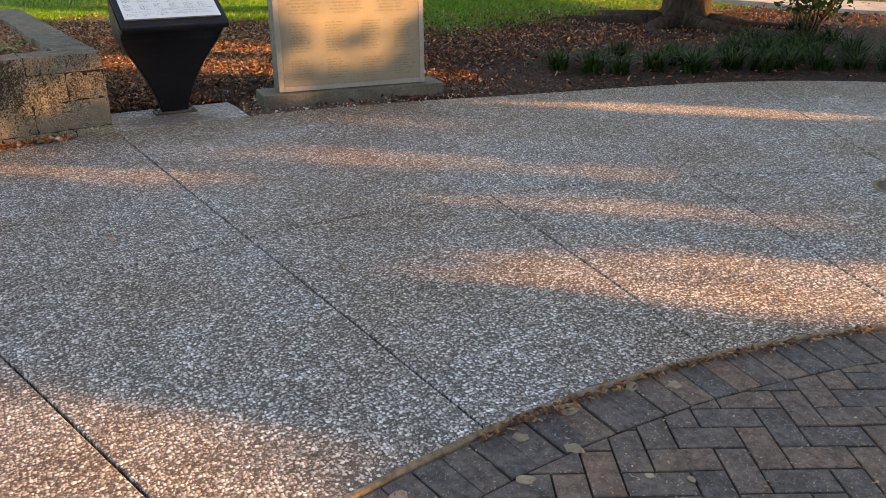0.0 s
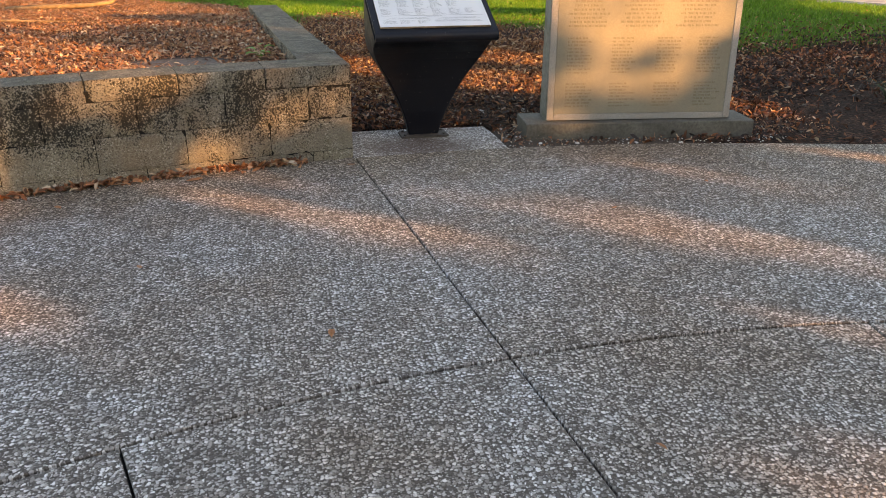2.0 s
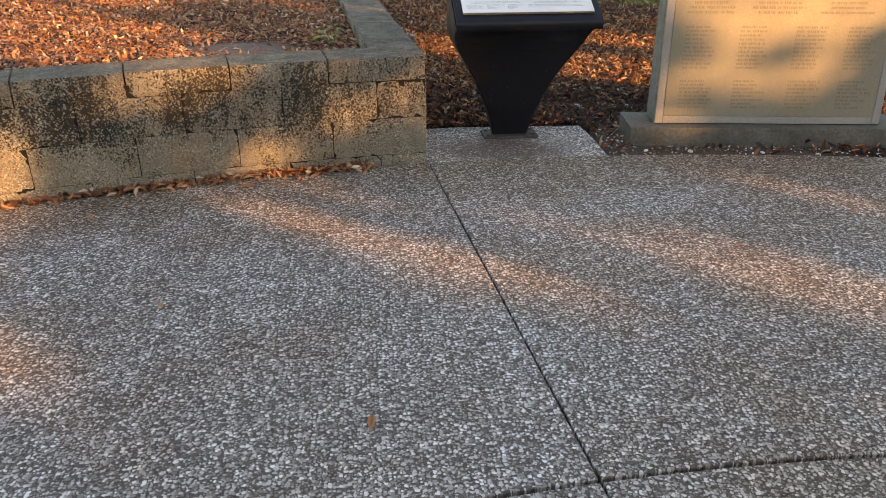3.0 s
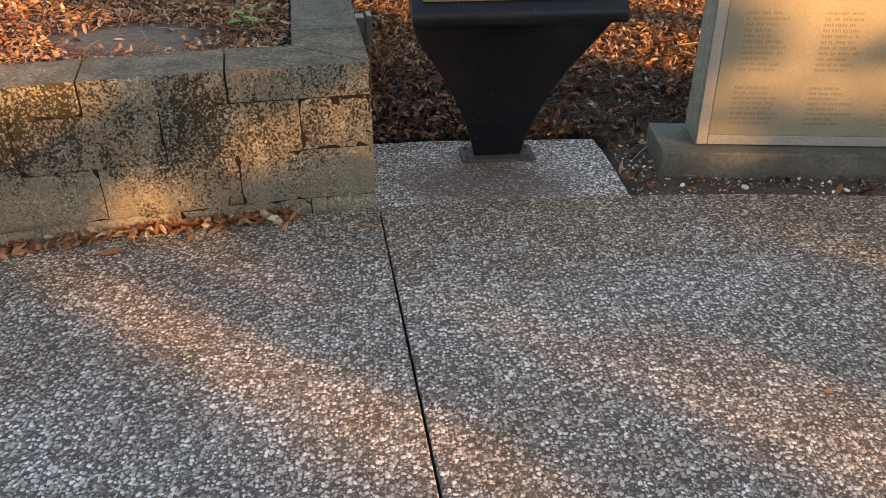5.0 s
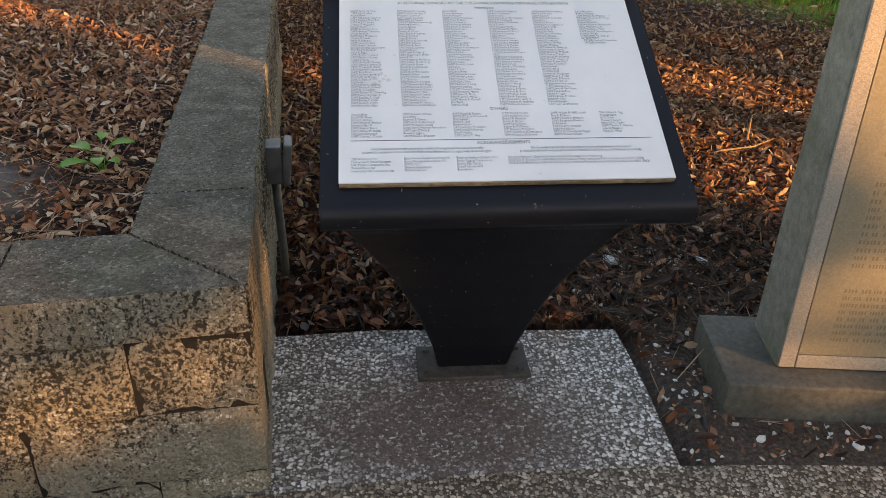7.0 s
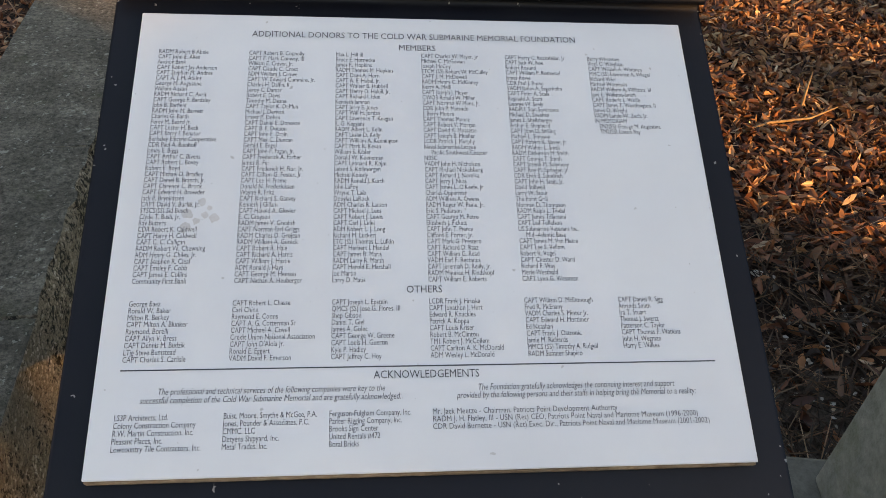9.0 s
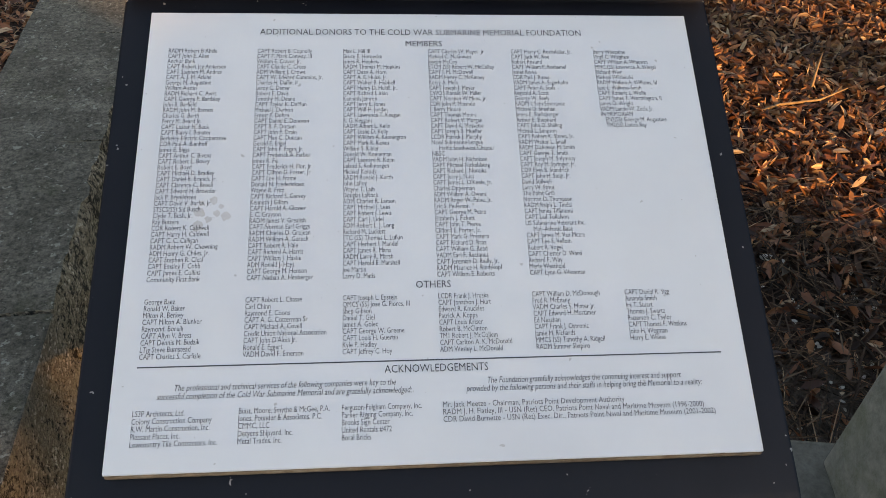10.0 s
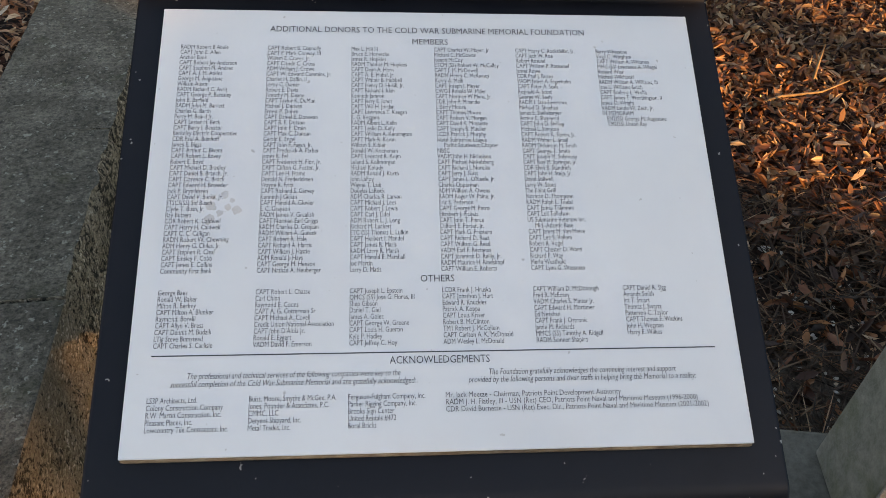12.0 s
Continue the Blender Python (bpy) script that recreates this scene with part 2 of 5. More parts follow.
def brick_material():
    m = Mat("clay_paver", 0.72)
    rnd = m.t.nodes.new("ShaderNodeObjectInfo").outputs["Random"]
    isl = m.t.nodes.new("ShaderNodeNewGeometry").outputs["Random Per Island"]
    r = m.calc("FRACT", m.calc("ADD", rnd, isl))
    base = m.ramp(r, (0, (0.072, 0.063, 0.062)), (0.5, (0.098, 0.080, 0.074)), (0.8, (0.125, 0.088, 0.073)), (1, (0.16, 0.100, 0.074)))
    n = m.noise(45, 6, 0.7)
    col = m.mix(0.8, base, m.mix(1.0, base, m.ramp(n, (0.3, 0.3), (0.7, 1.75)), "MULTIPLY"))
    soot = m.ramp(m.noise(9.0, 5, 0.7), (0.45, 0.0), (0.65, 1.0))
    col = m.mix(m.calc("MULTIPLY", m.split(soot), 0.55), col, (0.040, 0.036, 0.034))
    scuff = m.ramp(m.noise(22, 6, 0.8, (1, 0.6, 1)), (0.50, 0.0), (0.66, 1.0))
    col = m.mix(m.calc("MULTIPLY", m.split(scuff), 0.55), col, (0.20, 0.165, 0.14))
    chip = m.ramp(m.noise(150, 2, 0.5), (0.66, 0.0), (0.69, 1.0))
    col = m.mix(m.calc("MULTIPLY", m.split(chip), 0.75), col, (0.46, 0.43, 0.39))
    dust = m.ramp(m.noise(4.0, 6, 0.7), (0.55, 0.0), (0.75, 1.0))
    col = m.mix(m.calc("MULTIPLY", m.split(dust), 0.5), col, (0.27, 0.20, 0.15))
    m.color(col)
    m.bump(n, 0.8, 0.006)
    return m.m


def speckle(name, stops, scale=30, rough=0.85, bump=0.5, dist=0.006, second=4.0):
    m = Mat(name, rough)
    n = m.noise(scale, 6, 0.7)
    big = m.ramp(m.noise(second, 4, 0.6), (0.35, 0.72), (0.7, 1.18))
    m.color(m.mix(1.0, m.ramp(n, *stops), big, "MULTIPLY"))
    m.bump(n, bump, dist)
    return m.m


def leaf_material(name, stops, rough=0.6, sheer=0.25):
    m = Mat(name, rough)
    isl = m.t.nodes.new("ShaderNodeNewGeometry").outputs["Random Per Island"]
    col = m.ramp(isl, *stops)
    m.color(m.mix(0.5, col, m.mix(1.0, col, m.ramp(m.noise(90, 3, 0.6), (0.3, 0.6), (0.7, 1.3)), "MULTIPLY")))
    m.b.inputs["Transmission Weight"].default_value = 0.0
    tr = m.t.nodes.new("ShaderNodeBsdfTranslucent")
    m.t.links.new(col, tr.inputs["Color"])
    ms = m.t.nodes.new("ShaderNodeMixShader")
    ms.inputs[0].default_value = sheer
    m.t.links.new(m.b.outputs[0], ms.inputs[1])
    m.t.links.new(tr.outputs[0], ms.inputs[2])
    m.t.links.new(ms.outputs[0], m.t.nodes["Material Output"].inputs["Surface"])
    return m.m


def earth_material():
    """Leaf mould and soil, giving way to lawn further out."""
    m = Mat("earth", 0.95)
    n = m.noise(28, 7, 0.75)
    d, c = m.cells(45, 1.0, (1, 1, 0.3))
    flakes = m.ramp(m.split(c), (0, (0.012, 0.007, 0.006)), (0.4, (0.036, 0.018, 0.013)), (0.7, (0.080, 0.036, 0.023)), (0.9, (0.15, 0.080, 0.052)), sharp=True)
    soil = m.ramp(n, (0.3, (0.014, 0.009, 0.0075)), (0.7, (0.046, 0.030, 0.024)))
    mould = m.mix(m.ramp(m.noise(1.6, 4, 0.6), (0.40, 0.25), (0.62, 0.85)), soil, flakes)
    g = m.ramp(m.noise(60, 5, 0.7), (0.3, (0.05, 0.10, 0.014)), (0.7, (0.14, 0.22, 0.035)))
    sep = m.node("ShaderNodeSeparateXYZ", Vector=m.where())
    rim = m.ramp(m.calc("MULTIPLY", m.calc("ADD", sep.outputs[0], 8.0), 1 / 24), *[((x + 8.0) / 24, y / 20) for x, y in LAWN])
    rim = m.calc("MULTIPLY", m.split(rim), 20.0)
    over = m.calc("ADD", m.calc("SUBTRACT", sep.outputs[1], rim), m.calc("MULTIPLY", m.calc("SUBTRACT", m.noise(0.9, 6, 0.7), 0.5), 2.4))
    lawn = m.ramp(m.calc("ADD", m.calc("MULTIPLY", over, 1.2), 0.5), (0.0, 0.0), (1.0, 1.0))
    # gravelly paler soil round the memorial's foot
    off = m.node("ShaderNodeVectorMath", Vector=m.where((0.62, 1.0, 1.0)))
    off.operation = "DISTANCE"
    off.inputs[1].default_value = (2.35 * 0.62, 6.38, 0.0)
    reach = m.calc("ADD", off.outputs["Value"], m.calc("MULTIPLY", m.noise(3.5, 5, 0.7), 0.7))
    grit = m.ramp(m.noise(75, 5, 0.75), (0.35, (0.055, 0.042, 0.034)), (0.6, (0.13, 0.105, 0.088)), (0.72, (0.26, 0.23, 0.20)))
    mould = m.mix(m.ramp(reach, (0.80, 1.0), (1.05, 0.0)), mould, grit)
    bare = m.node("ShaderNodeVectorMath", Vector=m.where((0.75, 1.0, 0.0)))
    bare.operation = "DISTANCE"
    bare.inputs[1].default_value = (BARE[0] * 0.75, BARE[1], 0.0)
    reach = m.calc("ADD", bare.outputs["Value"], m.calc("MULTIPLY", m.noise(6.0, 5, 0.7), 0.25))
    mould = m.mix(m.ramp(reach, (0.32, 1.0), (0.45, 0.0)), mould, m.ramp(n, (0.3, (0.10, 0.082, 0.072)), (0.7, (0.215, 0.18, 0.158))))
    m.color(m.mix(lawn, mould, g))
    m.bump(m.calc("ADD", n, m.calc("MULTIPLY", d, 0.8)), 0.9, 0.02)
    return m.m


def granite_material():
    m = Mat("grey_granite", 0.6)
    d, c = m.cells(420, 1.0)
    grain = m.ramp(m.split(c), (0, (0.24, 0.23, 0.218)), (0.3, (0.29, 0.277, 0.264)), (0.65, (0.33, 0.315, 0.30)), (0.9, (0.37, 0.353, 0.337)), sharp=True)
    wash = m.ramp(m.noise(1.8, 5, 0.65, (1, 1, 0.5)), (0.3, (0.78, 0.76, 0.72)), (0.65, (1.0, 1.0, 1.0)))
    m.color(m.mix(1.0, grain, wash, "MULTIPLY"))
    m.bump(m.noise(120, 4, 0.6), 0.15, 0.002)
    return m.m


def rough_granite_material():
    m = Mat("rough_granite", 0.85)
    n = m.noise(30, 6, 0.7)
    col = m.ramp(n, (0.3, (0.12, 0.12, 0.105)), (0.7, (0.25, 0.24, 0.215)))
    moss = m.ramp(m.noise(5, 5, 0.65), (0.5, 0.0), (0.7, 1.0))
    m.color(m.mix(m.calc("MULTIPLY", m.split(moss), 0.6), col, (0.10, 0.105, 0.05)))
    m.bump(n, 0.9, 0.012)
    return m.m


def face_material():
    """Honed stone face of the memorial, yellowed."""
    m = Mat("honed_stone", 0.42)
    d, c = m.cells(230, 1.0)
    grain = m.ramp(m.split(c), (0, (0.203, 0.183, 0.139)), (0.4, (0.224, 0.202, 0.154)), (0.8, (0.243, 0.219, 0.167)), sharp=True)
    wash = m.ramp(m.noise(2.2, 6, 0.7, (1, 1, 0.35)), (0.3, (0.80, 0.80, 0.78)), (0.65, (1.0, 1.0, 1.0)))
    m.color(m.mix(1.0, grain, wash, "MULTIPLY"))
    m.rough(m.ramp(m.noise(5, 4, 0.6), (0.3, 0.32), (0.7, 0.55)))
    return m.m


def black_metal_material():
    m = Mat("black_powder_coat", 0.42)
    n = m.noise(140, 4, 0.6)
    dust = m.ramp(m.noise(3.0, 6, 0.7), (0.4, 0.0), (0.75, 1.0))
    col = m.mix(m.calc("MULTIPLY", m.split(dust), 0.25), (0.006, 0.0068, 0.011), (0.020, 0.019, 0.020))
    chips = m.ramp(m.noise(95, 2, 0.5), (0.735, 0.0), (0.75, 0.8))
    m.color(m.mix(chips, col, (0.35, 0.34, 0.32)))
    m.b.inputs["Specular IOR Level"].default_value = 0.24
    m.rough(m.ramp(m.noise(9, 5, 0.7), (0.3, 0.30), (0.7, 0.52)))
    m.bump(n, 0.12, 0.001)
    return m.m


def panel_material():
    m = Mat("white_laminate", 0.34)
    n = m.ramp(m.noise(4.0, 5, 0.6), (0.3, (0.70, 0.70, 0.715)), (0.7, (0.76, 0.76, 0.77)))
    spots = m.ramp(m.noise(95, 2, 0.5), (0.745, 0.0), (0.765, 1.0))
    m.color(m.mix(m.calc("MULTIPLY", m.split(spots), 0.6), n, (0.45, 0.42, 0.40)))
    m.rough(m.ramp(m.noise(14, 5, 0.7), (0.3, 0.28), (0.7, 0.45)))
    return m.m


def bark_material():
    m = Mat("oak_bark", 0.95)
    n = m.noise(14, 6, 0.75, (1, 1, 0.22))
    col = m.ramp(n, (0.32, (0.010, 0.007, 0.006)), (0.55, (0.045, 0.032, 0.024)), (0.75, (0.10, 0.072, 0.052)))
    m.color(col)
    m.bump(n, 1.0, 0.04)
    return m.m


AGG, APRON, BLOCK, CAP, BRICK = aggregate_material(), apron_material(), block_material(), block_material(True), brick_material()
EARTH, GRANITE, ROUGH_GRANITE, FACE = earth_material(), granite_material(), rough_granite_material(), face_material()
BLACK, WHITE, BARK = black_metal_material(), panel_material(), bark_material()
JOINT = speckle("joint_dirt", ((0.3, (0.006, 0.0055, 0.005)), (0.7, (0.022, 0.019, 0.016))), 60)
SAND = speckle("joint_sand", ((0.3, (0.035, 0.028, 0.022)), (0.7, (0.10, 0.075, 0.05))), 80)
EDGE = speckle("edge_strip", ((0.3, (0.12, 0.085, 0.055)), (0.7, (0.33, 0.25, 0.17))), 45, 0.9, 0.8, 0.006, 7.0)
PLATE = speckle("dusty_steel", ((0.3, (0.035, 0.03, 0.028)), (0.7, (0.10, 0.085, 0.075))), 45, 0.7, 0.2)
BASE = speckle("memorial_base", ((0.3, (0.07, 0.066, 0.056)), (0.7, (0.145, 0.138, 0.12))), 50, 0.75, 0.3)
CORE = speckle("panel_edge", ((0.3, (0.16, 0.10, 0.06)), (0.7, (0.36, 0.27, 0.18))), 60)
PLASTIC = speckle("grey_plastic", ((0.3, (0.10, 0.10, 0.095)), (0.7, (0.19, 0.185, 0.175))), 20, 0.55, 0.1)
SHELL = leaf_material("white_shell", ((0, (0.45, 0.42, 0.38)), (0.6, (0.66, 0.64, 0.60)), (1, (0.78, 0.77, 0.74))), 0.6, 0.0)
PATH = speckle("path_asphalt", ((0.3, (0.24, 0.235, 0.23)), (0.7, (0.38, 0.37, 0.36))), 40)
WOOD = speckle("weathered_wood", ((0.3, (0.09, 0.06, 0.035)), (0.7, (0.30, 0.21, 0.12))), 25)
INK = Mat("black_ink", 0.5, 0.0, (0.055, 0.055, 0.066)).m
CUT = Mat("engraved_letter", 0.9, 0.0, (0.160, 0.141, 0.101)).m
LITTER = leaf_material("dry_oak_leaf", ((0, (0.10, 0.040, 0.022)), (0.22, (0.24, 0.095, 0.046)), (0.5, (0.39, 0.160, 0.074)), (0.75, (0.51, 0.26, 0.132)), (0.9, (0.57, 0.385, 0.24)), (1, (0.62, 0.52, 0.40))), 0.50, 0.28)
LITTER_DARK = leaf_material("dark_oak_leaf", ((0, (0.016, 0.008, 0.006)), (0.35, (0.048, 0.020, 0.013)), (0.62, (0.15, 0.052, 0.025)), (0.82, (0.30, 0.112, 0.050)), (0.93, (0.42, 0.20, 0.10)), (1, (0.52, 0.39, 0.27))), 0.50, 0.35)
LITTER_BROWN = leaf_material("brown_oak_leaf", ((0, (0.050, 0.020, 0.011)), (0.3, (0.14, 0.056, 0.026)), (0.6, (0.27, 0.122, 0.054)), (0.85, (0.43, 0.245, 0.118)), (1, (0.56, 0.42, 0.27))), 0.5, 0.42)
TWIG = leaf_material("dead_twig", ((0, (0.016, 0.010, 0.007)), (0.6, (0.060, 0.034, 0.022)), (1, (0.17, 0.105, 0.062))), 0.75, 0.0)
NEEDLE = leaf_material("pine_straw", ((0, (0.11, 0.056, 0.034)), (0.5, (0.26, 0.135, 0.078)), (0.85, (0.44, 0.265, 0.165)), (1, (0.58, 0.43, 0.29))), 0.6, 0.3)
GRASS = leaf_material("grass_blade", ((0, (0.065, 0.165, 0.012)), (0.5, (0.105, 0.25, 0.020)), (0.85, (0.14, 0.31, 0.028)), (1, (0.22, 0.34, 0.05))), 0.5, 0.35)
BLADE = leaf_material("liriope_blade", ((0, (0.006, 0.016, 0.004)), (0.7, (0.016, 0.042, 0.008)), (1, (0.05, 0.09, 0.018))), 0.62, 0.25)
WEED = leaf_material("weed_leaf", ((0, (0.07, 0.20, 0.018)), (1, (0.16, 0.33, 0.04))), 0.5, 0.3)
CROWN = leaf_material("oak_leaf", ((0, (0.025, 0.05, 0.015)), (1, (0.07, 0.11, 0.03))), 0.5, 0.1)


# ---- mesh helpers ----
def mesh_of(name, verts, faces, material, smooth_faces=False):
    me = bpy.data.meshes.new(name)
    me.from_pydata([tuple(v) for v in verts], [], faces)
    me.materials.append(material)
    if smooth_faces:
        me.polygons.foreach_set("use_smooth", [True] * len(me.polygons))
    me.update()
    return me


def fast_mesh(name, verts, faces, material):
    """Many alike faces, from arrays."""
    me = bpy.data.meshes.new(name)
    n, k = faces.shape
    me.vertices.add(len(verts))
    me.vertices.foreach_set("co", verts.astype(np.float32).ravel())
    me.loops.add(n * k)
    me.loops.foreach_set("vertex_index", faces.astype(np.int32).ravel())
    me.polygons.add(n)
    me.polygons.foreach_set("loop_start", np.arange(0, n * k, k, dtype=np.int32))
    me.materials.append(material)
    me.update(calc_edges=True)
    return me


def child(name, me, parent, label="", m=None):
    ob = new(name, me)
    ob.parent = parent
    if m is not None:
        ob.matrix_basis = m
    return tagged(ob, label)


def part(name, bm, material, parent, label="", m=None, smooth_faces=False):
    me = bpy.data.meshes.new(name)
    bm.to_mesh(me)
    bm.free()
    me.materials.append(material)
    if smooth_faces:
        me.polygons.foreach_set("use_smooth", [True] * len(me.polygons))
    return child(name, me, parent, label, m)


def box_bm(x0, x1, y0, y1, z0, z1, bevel=0.0, segments=1):
    bm = bmesh.new()
    bmesh.ops.create_cube(bm, size=1)
    for v in bm.verts:
        v.co = Vector(((x0 + x1) / 2 + v.co.x * (x1 - x0), (y0 + y1) / 2 + v.co.y * (y1 - y0), (z0 + z1) / 2 + v.co.z * (z1 - z0)))
    if bevel:
        bmesh.ops.bevel(bm, geom=list(bm.edges), offset=bevel, segments=segments, affect="EDGES", profile=0.6)
    return bm


def loft(rings, closed=True):
    """A skin over rings of equally many points, with both ends closed."""
    n = len(rings[0])
    verts = [p for r in rings for p in r]
    faces = [(i * n + j, i * n + (j + 1) % n, (i + 1) * n + (j + 1) % n, (i + 1) * n + j) for i in range(len(rings) - 1) for j in range(n)]
    if closed:
        faces += [tuple(reversed(range(n))), tuple(range((len(rings) - 1) * n, len(rings) * n))]
    return verts, faces


def tube(points, radii, sides=8):
    rings = []
    for i, p in enumerate(points):
        d = (Vector(points[min(i + 1, len(points) - 1)]) - Vector(points[max(i - 1, 0)])).normalized()
        u = d.orthogonal().normalized() if abs(d.z) > 0.9 else d.cross(Vector((0, 0, 1))).normalized()
        w = d.cross(u)
        rings.append([Vector(p) + (u * math.cos(2 * math.pi * k / sides) + w * math.sin(2 * math.pi * k / sides)) * radii[i] for k in range(sides)])
    return loft(rings)


def text_mesh(name, body, size, material, parent, m, width=None, align="LEFT", leading=1.0, shear=0.0, label="", thin=0.0):
    cu = bpy.data.curves.new(name, "FONT")
    cu.body, cu.size, cu.align_x, cu.space_line, cu.shear = body, size, align, leading, shear
    cu.align_y = "TOP_BASELINE"
    cu.resolution_u = 2
    cu.offset = -thin
    ob = bpy.data.objects.new(name, cu)
    scene.collection.objects.link(ob)
    dg = bpy.context.evaluated_depsgraph_get()
    me = bpy.data.meshes.new_from_object(ob.evaluated_get(dg))
    bpy.data.objects.remove(ob)
    bpy.data.curves.remove(cu)
    if width:
        xs = [v.co.x for v in me.vertices]
        k = width / (max(xs) - min(xs))
        for v in me.vertices:
            v.co.x *= k
    me.materials.clear()
    me.materials.append(material)
    me.name = name
    return child(name, me, parent, label, m)


def thing(name, place, label, category, group="", kind="", turn=0.0):
    ob = new(name)
    ob.empty_display_size = 0.1
    ob.matrix_basis = pose(*place, 0, 0, turn)
    return tagged(ob, label, category, group, kind)


# ---- ground, lawn, path ----
def axis(lo, hi, step, far):
    fine = list(np.arange(lo, hi + step / 2, step))
    out, d, up = [], step, []
    v = lo
    while v > -far:
        d *= 1.35
        v -= d
        out.append(v)
    v, d = hi, step
    while v < far:
        d *= 1.35
        v += d
        up.append(v)
    return np.array(out[::-1] + fine + up)


gx, gy = axis(-4.0, 11.0, 0.1, 400), axis(4.0, 15.0, 0.1, 400)
GX, GY = np.meshgrid(gx, gy)
GZ = terrain(GX, GY)
nx, ny = len(gx), len(gy)
idx = np.arange(nx * ny).reshape(ny, nx)
quads = np.stack([idx[:-1, :-1], idx[:-1, 1:], idx[1:, 1:], idx[1:, :-1]], -1).reshape(-1, 4)
ground = new("ground", fast_mesh("ground", np.stack([GX, GY, GZ], -1).reshape(-1, 3), quads, EARTH))
tagged(ground, "dark leaf mould and bare soil running out into lawn", "ground", kind="structure")

# the footpath beyond the oak, bending away northwards
rows, mids = [], []
px, py, head = 26.0, -7.0, 127.0
for i in range(90):
    side = Vector((math.sin(radians(head)), -math.cos(radians(head)), 0))
    rows.append([Vector((px, py, z + float(terrain(px, py)))) + side * w for w, z in ((0.98, -0.05), (0.94, 0.05), (-0.94, 0.05), (-0.98, -0.05))])
    mids.append((px, py))
    px, py = px + math.cos(radians(head)), py + math.sin(radians(head))
    if i > 21:
        head = max(head - 7.0, 62.0)
MIDS = np.array(mids)
pv, pf = loft(rows)
tagged(new("road", mesh_of("road", pv, pf, PATH)), "pale grey asphalt footpath across the lawn", "path", kind="structure")


# ---- plaza of exposed aggregate ----
def sector(r0, r1, a0, a1, gap, z0, z1, n=8, wide0=False, wide1=False, in_gap=0.008, out_gap=0.008):
    """A slab between two radii and two bearings, with a chamfered rim."""
    def ring(inset, z):
        pts = []
        for k in range(n + 1):
            f = k / n
            ra = r1 + (widen(a0 + (a1 - a0) * f) if wide1 else 0) - out_gap / 2 - inset
            cut = math.degrees((gap / 2 + inset) / ra)
            pts.append(polar(ra, a0 + cut + (a1 - a0 - 2 * cut) * f, z))
        for k in range(n, -1, -1):
            f = k / n
            ra = r0 + (widen(a0 + (a1 - a0) * f) if wide0 else 0) + in_gap / 2 + inset
            cut = math.degrees((gap / 2 + inset) / ra)
            pts.append(polar(ra, a0 + cut + (a1 - a0 - 2 * cut) * f, z))
        return pts
    return loft([ring(0, z0), ring(0, z1 - 0.004), ring(0.004, z1)])


plaza = thing("pavement", (0, 0, 0), "round plaza of grey exposed-aggregate concrete with dark joints", "pavement", kind="structure")


def slab(*args, **kw):
    v, f = sector(*args, **kw)
    top = len(v) // 3
    f = f[:-1] + [(2 * top + j, 2 * top + j + 1, 2 * top + top - 2 - j, 2 * top + top - 1 - j) for j in range(top // 2 - 1)]
    child("concrete_slab", mesh_of("concrete_slab", v, f, AGG), plaza)


JOINTS = {-1: -16.9, 0: -5.3, 1: 7.55, 2: 19.9, 3: 31.9}       # bearings of the radial joints near the sign


def joint(i):
    if i in JOINTS:
        return JOINTS[i]
    return min(-16.9 + (i + 1) * 12.05 if i < 0 else 31.9 + (i - 3) * 12.05, 174.4)


for i in range(-15, 15):
    slab(R_BRICK, R_MID, joint(i), joint(i + 1), 0.0085, -0.1, 0.0, out_gap=0.014)
for i in range(-15, 15, 3):
    slab(R_MID, R_ARC, joint(i), joint(i + 3), 0.0085, -0.1, 0.0, n=20, wide1=True, in_gap=0.014)
    slab(R_ARC, R_EDGE, joint(i), joint(i + 3), 0.006, -0.1, -0.002, n=20, wide0=True, wide1=True)
# dirt in the joints
v, f = [], []
N = 180
for k in range(N):
    a = 360 * k / N
    a = a if a < 180 else a - 360
    v += [polar(R_BRICK + 0.02, a, -0.026), polar(R_EDGE + widen(a) - 0.02, a, -0.026)]
f = [(2 * k, 2 * k + 1, (2 * k + 3) % (2 * N), (2 * k + 2) % (2 * N)) for k in range(N)]
child("joint_filler", mesh_of("joint_filler", v, f, JOINT), plaza, "dark dirt in the joints")
# apron under the sign
bm = bmesh.new()
pts = [(0.63, 6.075), (0.70, 6.078), (1.06, 6.104), (1.40, 6.112), (1.700, 6.112), (1.705, 6.40), (1.698, 6.60), (1.690, 6.705), (1.30, 6.715), (0.95, 6.735), (0.60, 6.71)]
low = [bm.verts.new((x, y, -0.1)) for x, y in pts]
high = [bm.verts.new((x, y, -0.003)) for x, y in pts]
bm.faces.new(high)
for k in range(len(pts)):
    bm.faces.new((low[k], low[(k + 1) % len(pts)], high[(k + 1) % len(pts)], high[k]))
part("apron_slab", bm, APRON, plaza, "small slab stained brown around the sign's foot")
# thin edging round the bricks
rings = []
for k in range(121):
    a = -180 + 3 * k
    rings.append([polar(R_BRICK - 0.016, a, -0.06), polar(R_BRICK - 0.016, a, -0.002), polar(R_BRICK - 0.010, a, 0.003), polar(R_BRICK + 0.004, a, 0.003), polar(R_BRICK + 0.006, a, -0.06)])
v, f = loft(rings, closed=False)
child("edging", mesh_of("edging", v, f, EDGE), plaza, "thin tan edging strip")


# ---- block wall ----
wall = thing("wall_planter", (0.683, 6.093, 0), "low planter wall of mildewed tan aggregate block with grey caps", "wall", kind="structure")
TH = 0.275
rng = random.Random(4)


